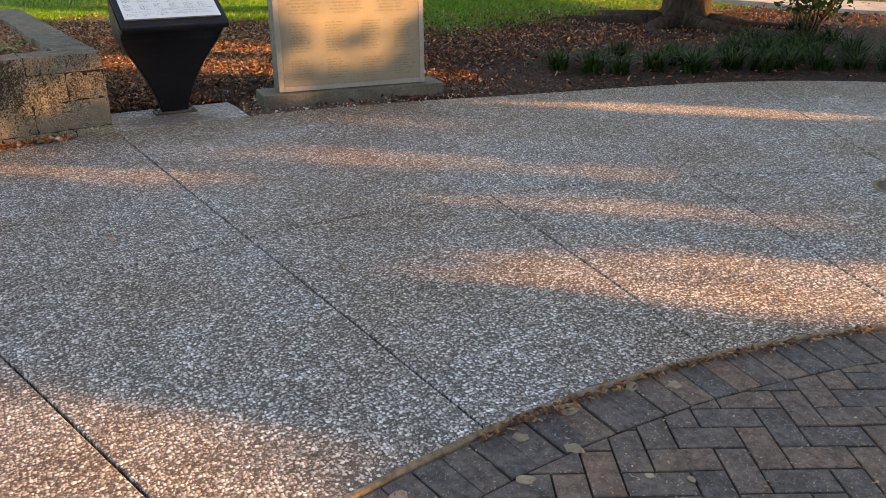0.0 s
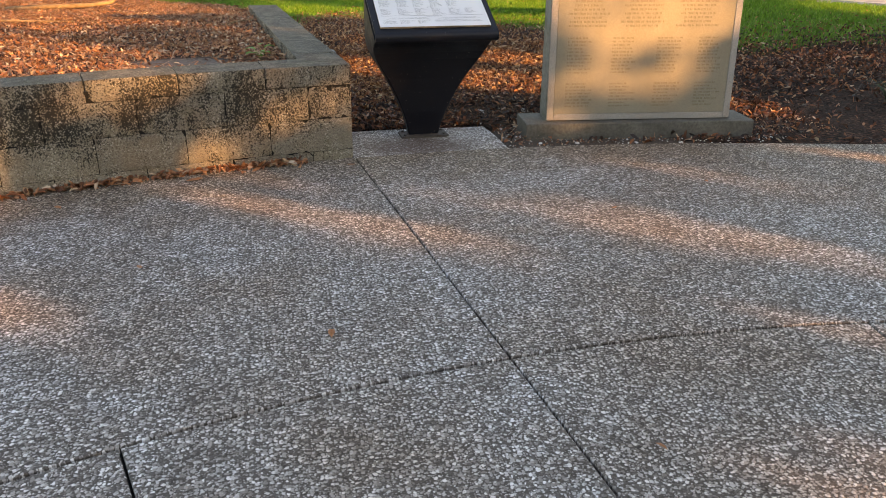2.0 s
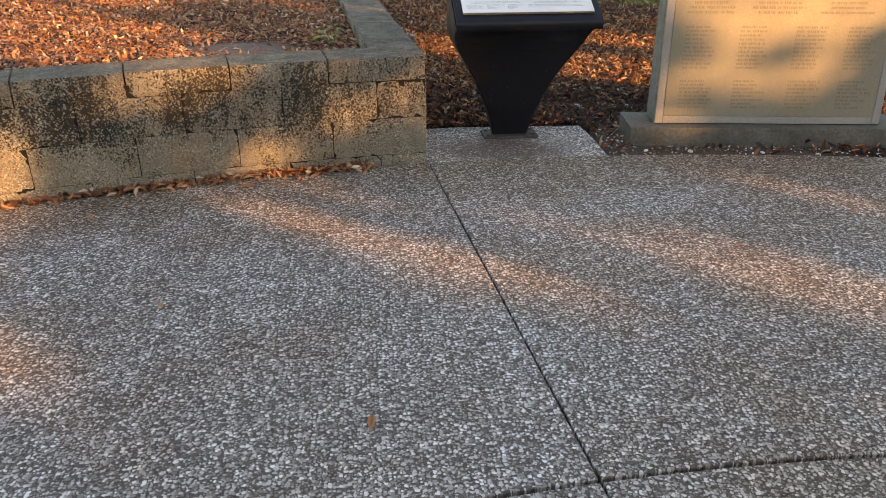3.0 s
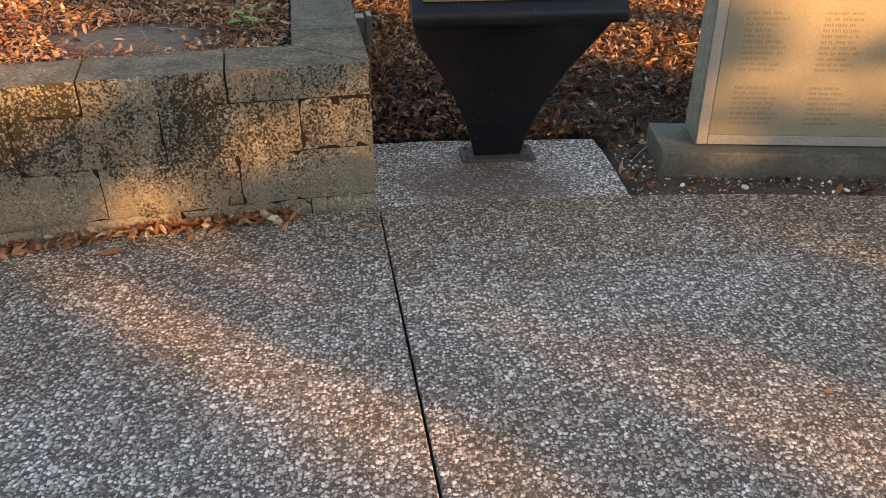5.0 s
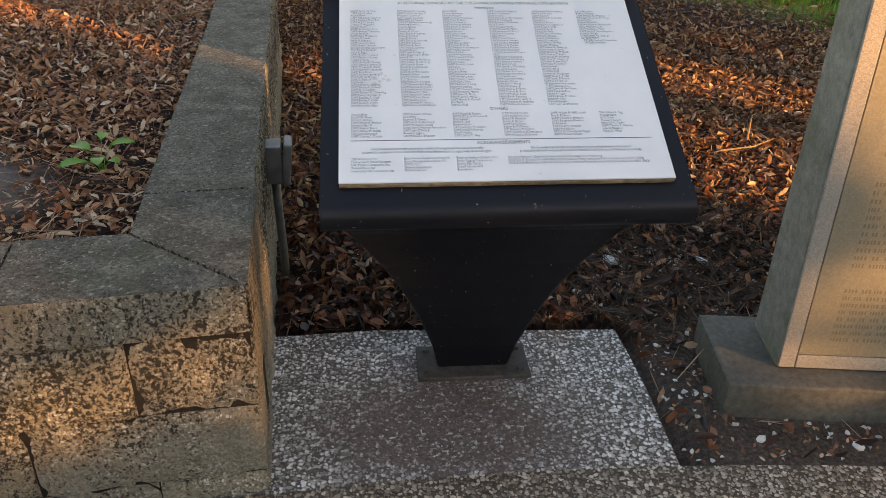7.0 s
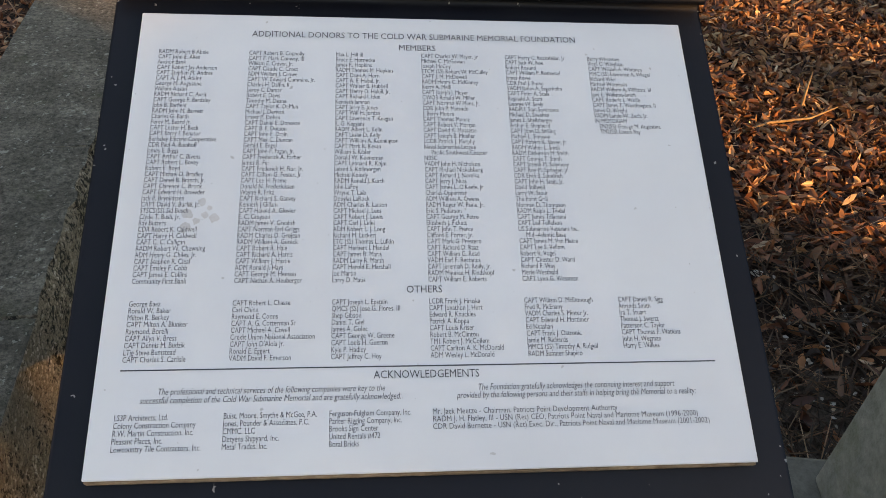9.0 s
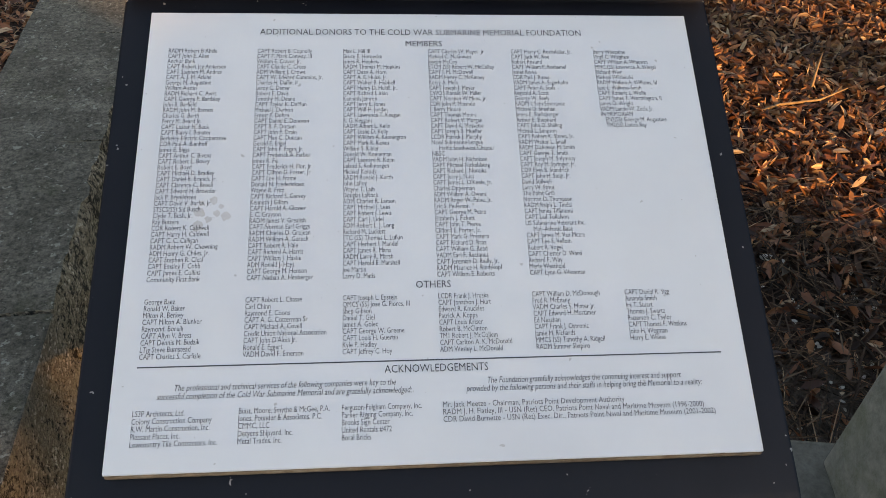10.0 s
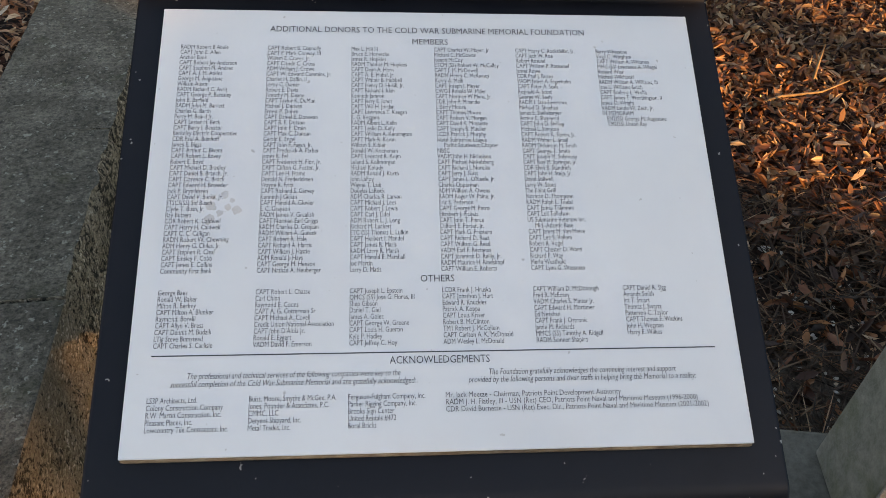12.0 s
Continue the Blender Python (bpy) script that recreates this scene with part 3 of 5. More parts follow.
def block_mesh(name, length, height, material, seed):
    """One block, its split front at y = 0, from x = 0 to -length; chipped round the edges of the front."""
    g = random.Random(seed)
    nx, nz = max(4, int(length / 0.022)), max(5, int(height / 0.022))
    ph = [g.uniform(0, 6.28) for k in range(6)]
    edge = 0.0035 if material is CAP else 0.002
    z0, z1 = 0.0015, height - 0.0015

    def at(i, k, y):
        x, z = -edge - (length - 2 * edge) * i / nx, z0 + (z1 - z0) * k / nz
        rim = min(i, nx - i, k, nz - k)
        if y is None:
            wave = 0.003 * math.sin(x * 21 + ph[0]) * math.sin(z * 34 + ph[1]) + 0.002 * math.sin(x * 55 + ph[2] + z * 30) + 0.0015 * math.sin(z * 80 + ph[3] - x * 40)
            y = wave + g.gauss(0, 0.0014) + (0.004 + abs(g.gauss(0, 0.0025)) if rim == 0 else 0.0)
        if length < 0.49:                   # tapered to the curve of the wall
            x = -length / 2 + (x + length / 2) * (1 + y / 8.73)
        return (x, y, z)

    verts = [at(i, k, None) for k in range(nz + 1) for i in range(nx + 1)]
    faces = [(k * (nx + 1) + i, k * (nx + 1) + i + 1, (k + 1) * (nx + 1) + i + 1, (k + 1) * (nx + 1) + i) for k in range(nz) for i in range(nx)]
    loop = [(i, 0) for i in range(nx)] + [(nx, k) for k in range(nz)] + [(i, nz) for i in range(nx, 0, -1)] + [(0, k) for k in range(nz, 0, -1)]
    base, n = len(verts), len(loop)
    verts += [at(i, k, TH) for i, k in loop]
    faces += [(k * (nx + 1) + i, base + j, base + (j + 1) % n, loop[(j + 1) % n][1] * (nx + 1) + loop[(j + 1) % n][0]) for j, (i, k) in enumerate(loop)]
    faces.append(tuple(base + j for j in range(n))[::-1])
    return mesh_of(name, verts, faces, material)


BL = 0.481
cache = {}


def lay(name, length, height, material, m):
    key = (name, round(length, 3), round(height, 3), rng.randrange(4))
    if key not in cache:
        cache[key] = block_mesh(name, length, height, material, len(cache))
    ob = new(name, cache[key])
    ob.parent = wall
    ob.matrix_basis = wall.matrix_basis.inverted() @ m
    return ob


COURSES = ((-0.12, 0.173, 0.25), (0.053, 0.200, 0.50), (0.253, 0.197, 0.262))
for z, h, first in COURSES:
    run = 0.0
    for k in range(14):
        ln = first if k == 0 else BL
        a = A_WALL - math.degrees(run / 8.73)
        am = A_WALL - math.degrees((run + ln / 2) / 8.73)
        p = polar(8.73 + rng.uniform(-0.003, 0.003), a, z)
        ob = lay("block", ln, h, BLOCK, Matrix.Translation(p) @ pose(0, 0, 0, 0, 0, -am))
        run += ln
# backing between the blocks, set back, so that the joints read dark
v, f = [], []
for k in range(29):
    a = A_WALL - 0.05 - k * 1.55
    v += [polar(8.738, a, -0.1), polar(8.738, a, 0.51), polar(8.738 + TH - 0.02, a, 0.51), polar(8.738 + TH - 0.02, a, -0.1)]
f = [(4 * k + j, 4 * k + (j + 1) % 4, 4 * k + 4 + (j + 1) % 4, 4 * k + 4 + j) for k in range(28) for j in range(4)]
f += [(0, 1, 2, 3), (115, 114, 113, 112)]
child("mortar", mesh_of("mortar", v, f, JOINT), wall, "dark recessed mortar", wall.matrix_basis.inverted())

# caps on the curved front: the first is mitred
corner = polar(8.73, A_WALL, 0)
out = Vector((math.sin(radians(A_WALL)), math.cos(radians(A_WALL)), 0))     # along the return
right = Vector((out.y, -out.x, 0))
ZC, HC = 0.45, 0.122


def prism(name, pts, z0, z1, material, bev=0.006):
    bm = bmesh.new()
    lo = [bm.verts.new((*p, z0)) for p in pts]
    hi = [bm.verts.new((*p, z1)) for p in pts]
    bm.faces.new(hi)
    bm.faces.new(lo[::-1])
    for k in range(len(pts)):
        bm.faces.new((lo[k], lo[(k + 1) % len(pts)], hi[(k + 1) % len(pts)], hi[k]))
    bmesh.ops.bevel(bm, geom=list(bm.edges), offset=bev, segments=2, affect="EDGES", profile=0.6)
    bmesh.ops.recalc_face_normals(bm, faces=bm.faces)
    return part(name, bm, material, wall, m=wall.matrix_basis.inverted())


g = 0.003
c0, inner = corner, corner - right * TH + out * (TH - 0.01)
left_end = polar(8.73, A_WALL - math.degrees(0.505 / 8.73))
left_in = polar(8.73 + TH, A_WALL - math.degrees(0.505 / 8.73))
prism("cap_block", [(left_end.x + g, left_end.y), (c0.x - 0.004, c0.y + 0.002), (inner.x - g, inner.y - g), (left_in.x + g, left_in.y)], ZC + 0.003, ZC + HC, CAP)
s0 = corner + out * 0.478
s0i = s0 - right * TH
prism("cap_block", [(c0.x, c0.y + 0.008), (s0.x, s0.y - g), (s0i.x, s0i.y - g), (inner.x, inner.y + g)], ZC + 0.003, ZC + HC - 0.001, CAP)
for k in range(1, 13):
    run = 0.505 + (k - 1) * BL
    a, am = A_WALL - math.degrees(run / 8.73), A_WALL - math.degrees((run + BL / 2) / 8.73)
    lay("cap_block", BL, HC, CAP, Matrix.Translation(polar(8.73 + rng.uniform(-0.004, 0.004), a, ZC)) @ pose(0, 0, 0, 0, 0, -am + rng.uniform(-0.3, 0.3)))
for k in range(1, 8):
    ln = BL if k < 7 else 0.20
    p = corner + out * (0.478 + BL * (k - 1) + ln)
    lay("cap_block", ln, HC, CAP, Matrix.Translation(p + Vector((0, 0, ZC + rng.uniform(-0.002, 0.002)))) @ pose(0, 0, 0, 0, 0, 90 - A_WALL - 0.0 + rng.uniform(-0.4, 0.4)))
# the return: its outer face looks east
for z, h, first in ((-0.12, 0.173, 0.24), (0.053, 0.200, 0.48), (0.253, 0.197, 0.24)):
    run = TH + 0.002
    k = 0
    while run < 3.5:
        ln = min(first if k == 0 else BL, 3.56 - run)
        p = corner + out * (run + ln)
        lay("block", ln, h, BLOCK, Matrix.Translation(p + Vector((0, 0, z)) - right * 0.004) @ pose(0, 0, 0, 0, 0, 90 - A_WALL))
        run += ln
        k += 1
bm = box_bm(-TH + 0.02, -0.012, TH, 3.54, -0.1, 0.5)
part("mortar", bm, JOINT, wall, "dark recessed mortar", wall.matrix_basis.inverted() @ Matrix.Translation(corner) @ pose(0, 0, 0, 0, 0, -A_WALL))


# ---- the sign ----
SIGN_YAW, TILT_PANEL = 0.8, 27.4
PW, PL = 0.689, 0.564
sign = thing("information_sign", (1.219, 6.55, 0.0), "black steel sign with white printed panel on a concrete apron", "sign", turn=SIGN_YAW)
to_sign = sign.matrix_basis.inverted()
PANEL = Matrix.Translation((1.219, 6.389, 0.908)) @ pose(0, 0, 0, TILT_PANEL, 0, SIGN_YAW)   # middle of the printed face
panel_local = to_sign @ PANEL


def rounded(cx, cy, hx, hy, r, n=4):
    pts = []
    for qx, qy, a0 in ((1, 1, 0), (-1, 1, 90), (-1, -1, 180), (1, -1, 270)):
        for k in range(n + 1):
            a = radians(a0 + 90 * k / n)
            pts.append((cx + qx * (hx - r) + r * math.cos(a), cy + qy * (hy - r) + r * math.sin(a)))
    return pts


# tray: one bent sheet, rolled down in front and up behind
def sheet(path, half_width, thick):
    n = len(path)
    both = []
    for i, p in enumerate(path):
        d = (Vector(path[min(i + 1, n - 1)]) - Vector(path[max(i - 1, 0)])).normalized()
        nrm = Vector((-d.y, d.x)) * thick / 2
        both.append((Vector(p) + nrm, Vector(p) - nrm))
    sec = [b[0] for b in both] + [b[1] for b in reversed(both)]
    xs = (-half_width, -half_width + 0.003, half_width - 0.003, half_width)
    rings = [[Vector((x, q.x * 1.0, q.y)) for q in sec] for x in xs]
    v, f = loft(rings, closed=False)
    m = len(sec)
    for base, flip in ((0, False), ((len(xs) - 1) * m, True)):
        for k in range(n - 1):
            q = (base + k, base + k + 1, base + m - 2 - k, base + m - 1 - k)
            f.append(q if not flip else q[::-1])
    return v, f


lip = [(-PL / 2 - 0.040 - 0.030 * math.sin(radians(k)), -0.018 - 0.030 * (1 - math.cos(radians(k)))) for k in (0, 15, 30, 45, 60, 75, 90, 105, 118)]
lip.append((lip[-1][0] + 0.020, lip[-1][1] - 0.012))
back = [(PL / 2 + 0.030 + 0.014 * math.sin(radians(k)), -0.018 + 0.014 * (1 - math.cos(radians(k)))) for k in (0, 25, 50, 75, 100, 130, 160, 185)]
v, f = sheet(lip[::-1] + [(-PL / 2, -0.018), (0, -0.018), (PL / 2, -0.018)] + back, 0.383, 0.008)
tray = child("tray", mesh_of("tray", v, f, BLACK, True), sign, "black sheet tray rolled over in front", panel_local)

# pedestal: flares from a narrow foot to the full width of the tray
rings = []
for z, hw, y0, y1 in ((0.010, 0.104, -0.026, 0.058), (0.09, 0.122, -0.040, 0.06), (0.17, 0.148, -0.062, 0.065), (0.25, 0.180, -0.078, 0.07), (0.33, 0.217, -0.098, 0.075), (0.41, 0.260, -0.125, 0.08),
                      (0.48, 0.303, -0.155, 0.085), (0.54, 0.340, -0.185, 0.09), (0.59, 0.362, -0.225, 0.09), (0.63, 0.371, -0.270, 0.09), (0.665, 0.374, -0.33, 0.085), (0.685, 0.376, -0.37, 0.07)):
    rings.append([Vector((x, y, z)) for x, y in rounded(0, (y0 + y1) / 2, hw, (y1 - y0) / 2, 0.012, 3)])
top = rings[-1]
rings.append([Vector((p.x, p.y + 0.0, p.z + 0.004 + (p.y + 0.37) * math.tan(radians(TILT_PANEL)))) for p in top])
v, f = loft(rings)
child("pedestal", mesh_of("pedestal", v, f, BLACK, False), sign, "flared black steel pedestal")
plate = part("base_plate", box_bm(-0.163, 0.163, -0.077, 0.077, -0.003, 0.011, 0.002), PLATE, sign, "dusty dark steel base plate")
for x in (-0.135, 0.135):
    for y in (-0.05, 0.05):
        bm = bmesh.new()
        bmesh.ops.create_cone(bm, cap_ends=True, segments=6, radius1=0.011, radius2=0.010, depth=0.010, matrix=Matrix.Translation((x, y, 0.016)))
        part("bolt", bm, PLATE, plate)

panel = part("panel", box_bm(-PW / 2, PW / 2, -PL / 2, PL / 2, -0.0035, 0.0, 0.001), WHITE, sign, "white laminate panel with columns of printed names", panel_local)
part("panel_core", box_bm(-PW / 2 + 0.001, PW / 2 - 0.001, -PL / 2 - 0.0025, PL / 2 - 0.001, -0.0135, -0.0037, 0.001), CORE, sign, "brown weathered panel core", panel_local)


def print_at(u, v, body, size, width=None, align="LEFT", name="lettering", leading=1.0, shear=0.0):
    return text_mesh(name, body, size, INK, panel, Matrix.Translation(((u - 0.5) * PW, (v - 0.5) * PL, 0.0007)), width, align, leading, shear, thin=0.00006)


def column(u, v, pitch, body, size):
    """A column of names: first baseline at v, lines pitch apart (both of the panel's length)."""
    lines = body.strip("\n").split("\n")
    ob = print_at(u, v - 0.006, "\n".join(lines), size, None, "LEFT", "name_column", pitch * PL / size)
    for vert in ob.data.vertices:
        vert.co.x *= 0.72
    return ob


MEMBERS = ["""RADM Robert B Abele
CAPT John E. Allen
Anchor Bank
CAPT Robert Jay Anderson
CAPT Stephen M. Andres
CAPT A. J. M. Atkins
George M. Augustine
William Austin
RADM Richard C. Avrit
CAPT George P. Bardsley
John B. Barfield
RADM John M. Barrett
Charles G. Barth
Percy M. Beard Jr.
CAPT Lester H. Beck
CAPT Barry I. Benator
Berkeley Electric Cooperative
CDR Paul A. Bienhoff
James E. Biggs
CAPT Arthur C. Bivens
CAPT Robert L. Bovey
Robert E. Boyd
CAPT Michael D. Bradley
CAPT Daniel B. Branch, Jr.
CAPT Clarence C. Brock
CAPT Edward H. Browder
Jack P. Brynildssen
CAPT David V. Burke, Jr.
STSCS(SS) Sid Busch
Clyde T. Bush, Jr.
Ray Butters
CDR Robert K. Caldwell
CAPT Harry H. Caldwell
CAPT C. C. Calligan
RADM Robert W. Chewning
ADM Henry G. Chiles, Jr.
CAPT Stephen R. Cleal
CAPT Emsley F. Cobb
CAPT James E. Collins
Community First Bank""", """CAPT Robert B. Connolly
CAPT F. Mark Conway, III
William E. Craver, Jr.
CAPT Claude C. Cross
ADM William J. Crowe
CAPT W. Edward Cummins, Jr.
Charles H. Daffin, II
Leroy C. Damar
Robert E. Davis
Timothy M. Deane
CAPT Taylor K. DeMun
Michael J. Derivan
Ernest P. Dohrn
CAPT Daniel E. Donovan
CAPT B. F. Dotson
CAPT John F. Drain
CAPT Max C. Duncan
Gerald E. Engel
CAPT John F. Fagan, Jr.
CAPT Frederick A. Farber
James R. Fei
CAPT Frederick H. Flor, Jr.
CAPT Clifton G. Foster, Jr.
CAPT Lee H. Frame
Donald N. Fredericksen
Wayne R. Fritz
CAPT Richard S. Garvey
Kenneth J Gillam
CAPT Harold A. Glovier
E. C. Grayson
RADM James V. Grealish
CAPT Norman Earl Griggs
RADM Charles D. Grojean
RADM William A. Gureck
CAPT Robert R. Hale
CAPT Richard A. Harris
CAPT William J. Hastie
ADM Ronald J. Hays
CAPT George M. Henson
CAPT Nathan A. Heuberger""", """Max L. Hill III
Bruce E. Hornecke
James R. Hopkins
RADM Thomas M. Hopkins
CAPT Dean A. Horn
CAPT A. E. Hubal, Jr.
CAPT Walter B. Hubbell
CAPT Henry D. Hukill, Jr.
CAPT Richard I. Itkin
Kenneth Jamron
CAPT Jerry E. Jones
CAPT Will H. Jordan
CAPT Lawrence T. Keegan
R. G. Keggans
RADM Albert L. Kelln
CAPT Leslie D. Kelly
CAPT William A. Kennington
CAPT Mark R. Kevan
William S. Kibler
Donald W. Koeneman
CAPT Leonard R. Kojm
Leland S. Kollmorgen
Michael Kolody
RADM Ronald J. Kurth
John LaFoy
Wayne T. Laib
Douglas LaRock
ADM Charles R. Larson
CAPT Michael J. Lees
CAPT Robert J. Lewis
CAPT Carl J. Lidel
ADM Robert L. J. Long
Richard M. Luckett
ETC (SS) Thomas L. Lufkin
CAPT Herbert I. Mandel
CAPT James R. Maris
RADM Larry R. Marsh
CAPT Harold E. Marshall
Joe Martin
Larry D. Matis""", """CAPT Charles W. Mayer, Jr
Michael C. McGowan
Joseph McCoy
ETCM (SS) Robert W. McCulley
CAPT J. M. McDowell
RADM Henry C. McKinney
Kerry A. Melli
CAPT Joseph J. Meyer
CWO3 Ronald W. Miller
CAPT Norman W Mims, Jr.
CDR John P. Minando
J. Berry Moore
CAPT Thomas Moore
CAPT Robert V. Morgan
CAPT David K. Mossette
CAPT Joseph B. Mueller
LCDR Patrick J. Murphy
Naval Submarine League
     Pacific Southwest Chapter
NBSC
VADM John H. Nicholson
CAPT Michael Nickelsburg
CAPT Richard J. Noreika
CAPT Jerry J. Nuss
CAPT James L. O'Keefe, Jr.
Charles Opperman
ADM William A. Owens
RADM Roger W. Paine, Jr.
Eric S. Pederson
CAPT George M. Petro
Elizabeth J. Pickett
CAPT John T. Pierce
Clifford E. Porter, Jr.
CAPT Mark G. Prestero
CAPT Richard D. Raaz
CAPT William G. Read
VADM Earl F. Rectanus
CAPT Jeremiah D. Reilly, Jr.
RADM Maurice H. Rindskopf
CAPT William E. Roberts""", """CAPT Harry C. Rockafellar, Jr.
CAPT Jack W. Roe
Robert Rosund
CAPT William P. Rothamel
James Rowe
CDR Paul J. Russo
VADM James A. Sagerholm
CAPT Peter A. Scala
Reginald A. Scott
George W. Seely
RADM I. Stan Severance
Michael D. Sheehan
James E. Shellabarger
Arthur E. Shepherd
CAPT John D. Shilling
Michael L. Simpson
CAPT Robert K. Slaven, Jr.
RADM Walter L. Small
RADM Dickinson M. Smith
CAPT George T. Smith
CAPT Joseph M. Solymosy
CAPT Roy M. Springer, Jr.
CDR Elvin B. Standrich
CAPT John H. Stein, Jr.
David Stillwell
Larry W. Stout
The Point Grill
Norman D. Thompson
RADM Ralph L. Tindal
CAPT James Tiffaranni
CAPT Leif Tollefson
US Submarine Veterans Inc.
     Mid -Atlantic Base
CAPT James M. Van Metre
CAPT Lee S. Vellom
Robert R. Vogel
CAPT Chester D. Ward
Richard F. Way
Merle Westhold
CAPT Lynn G. Wessman""", """Barry Whetstine
Virgil C. Whigham
CAPT William A. Whitman
MMC (SS) Lawrence A. Wiegel
Richard Wier
Michael Wilchinski
RADM William A. Williams, III
Jane L. Williams-Smith
CAPT Roderic L. Wolfe
CAPT James T. Worthington, II
James O. Wright
VADM Lando W. Zech, Jr.
IN MEMORIAM
   EN2(SS) George M. Augustine
   TM2(SS) Linton Ray"""]
OTHERS = ["""George Baez
Ronald W. Baker
Milton R. Berkey
CAPT Milton A. Blunker
Raymond. Borelli
CAPT Allyn V. Bress
CAPT Dennis M. Budzik
LTjg Steve Bumstead
CAPT Charles S. Carlisle""", """CAPT Robert L. Chasse
Carl Chinn
Raymond E. Coons
CAPT A. G. Cotterman Sr
CAPT Michael A. Covell
Credit Union National Association
CAPT John D'Aloia Jr.
Ronald E. Eggert
VADM David F. Emerson""", """CAPT Joseph L. Epstein
QMCS (SS) Jose G. Flores, III
Shep Gibson
Daniel T. Giel
James A. Golec
CAPT George W. Greene
CAPT Louis H. Guertin
Kyle P. Hadley
CAPT Jeffrey C. Hoy""", """LCDR Frank J. Hruska
CAPT Jonathon J. Hurt
Edward R. Knuckles
Patrick A. Koppa
CAPT Louis Kriser
Robert B. McClinton
TM1 Robert J. McCollem
CAPT Carlton A. K. McDonald
ADM Wesley L. McDonald""", """CAPT William D. McDonough
Fred R. McEnany
VADM Charles S. Minter Jr.
CAPT Edward H. Mortimer
Ed Neashan
CAPT Frank J. Ostronic
Jamie M. Richards
MMCS (SS) Timothy A. Ridgell
RADM Sumner Shapiro""", """CAPT Daniel R. Sigg
Amanda Smith
Ira T. Stuart
Thomas J. Swartz
Patterson C. Taylor
CAPT Thomas F. Watkins
John H. Wegman
Harry E. Wilkes"""]
THANKS = ["""LS3P Architects, Ltd.
Colony Construction Company
R.W. Martin Construction, Inc.
Pleasant Places, Inc.
Lowcountry Tile Contractors, Inc.""", """Buist, Moore, Smythe & McGee, P.A.
Jones, Pounder & Associates, P.C.
CMMC, LLC
Detyens Shipyard, Inc.
Metal Trades, Inc.""", """Ferguson-Fulgham Company, Inc.
Parker Rigging Company, Inc.
Brooks Sign Center
United Rentals #472
Boral Bricks""", """Mr. Jack Meetze - Chairman, Patriots Point Development Authority
RADM J. H. Flatley, III - USN (Ret) CEO, Patriots Point Naval and Maritime Museum (1996-2000)
CDR David Burnette - USN (Ret) Exec. Dir., Patriots Point Naval and Maritime Museum (2001-2002)"""]
US = (0.037, 0.194, 0.348, 0.502, 0.656, 0.811)
SIZE = 0.0088
for u, body in zip(US, MEMBERS):
    column(u, 0.8985, 0.01359, body, SIZE)
for u, body in zip(US, OTHERS):
    column(u, 0.323, 0.0135, body, SIZE)
for u, body in zip((0.035, 0.192, 0.347, 0.502), THANKS):
    ob = column(u, 0.1085, 0.01375, body, SIZE)
    if u > 0.5:
        for vert in ob.data.vertices:
            vert.co.x *= 1.14
print_at(0.4955, 0.941, "ADDITIONAL DONORS TO THE COLD WAR SUBMARINE MEMORIAL FOUNDATION", 0.0125, 0.595 * PW, "CENTER", "title")
print_at(0.4955, 0.911, "MEMBERS", 0.012, 0.067 * PW, "CENTER", "heading")
print_at(0.4955, 0.340, "OTHERS", 0.012, 0.057 * PW, "CENTER", "heading")
print_at(0.4955, 0.171, "ACKNOWLEDGEMENTS", 0.0125, 0.163 * PW, "CENTER", "heading")
print_at(0.262, 0.148, "The professional and technical services of the following companies were key to the", 0.0098, 0.336 * PW, "CENTER", "paragraph", 1.0, 0.25)
print_at(0.262, 0.1325, "successful completion of the Cold War Submarine Memorial and are gratefully acknowledged:", 0.0098, 0.386 * PW, "CENTER", "paragraph", 1.0, 0.25)
print_at(0.729, 0.146, "The Foundation gratefully acknowledges the continuing interest and support", 0.0098, 0.311 * PW, "CENTER", "paragraph", 1.0, 0.25)
print_at(0.729, 0.131, "provided by the following persons and their staffs in helping bring the Memorial to a reality:", 0.0098, 0.378 * PW, "CENTER", "paragraph", 1.0, 0.25)
part("rule", box_bm(-0.461 * PW, 0.461 * PW, -0.0006, 0.0006, 0.0002, 0.0006), INK, panel, m=Matrix.Translation(((0.497 - 0.5) * PW, (0.194 - 0.5) * PL, 0)))


SMUDGE = speckle("faded_smudge", ((0.3, (0.71, 0.665, 0.65)), (0.7, (0.77, 0.75, 0.74))), 300, 0.6, 0.0)
rng = random.Random(21)
for k in range(9):
    bm = bmesh.new()
    cx, cy, r = rng.gauss(-0.262, 0.012), rng.gauss(0.005, 0.012), rng.uniform(0.0025, 0.007)
    bm.faces.new([bm.verts.new((cx + r * rng.uniform(0.6, 1.2) * math.cos(a * 0.7), cy + r * rng.uniform(0.6, 1.2) * math.sin(a * 0.7), 0.0003 + 0.00003 * k)) for a in range(9)])
    part("smudge", bm, SMUDGE, panel, "faint pinkish smudge on the print")


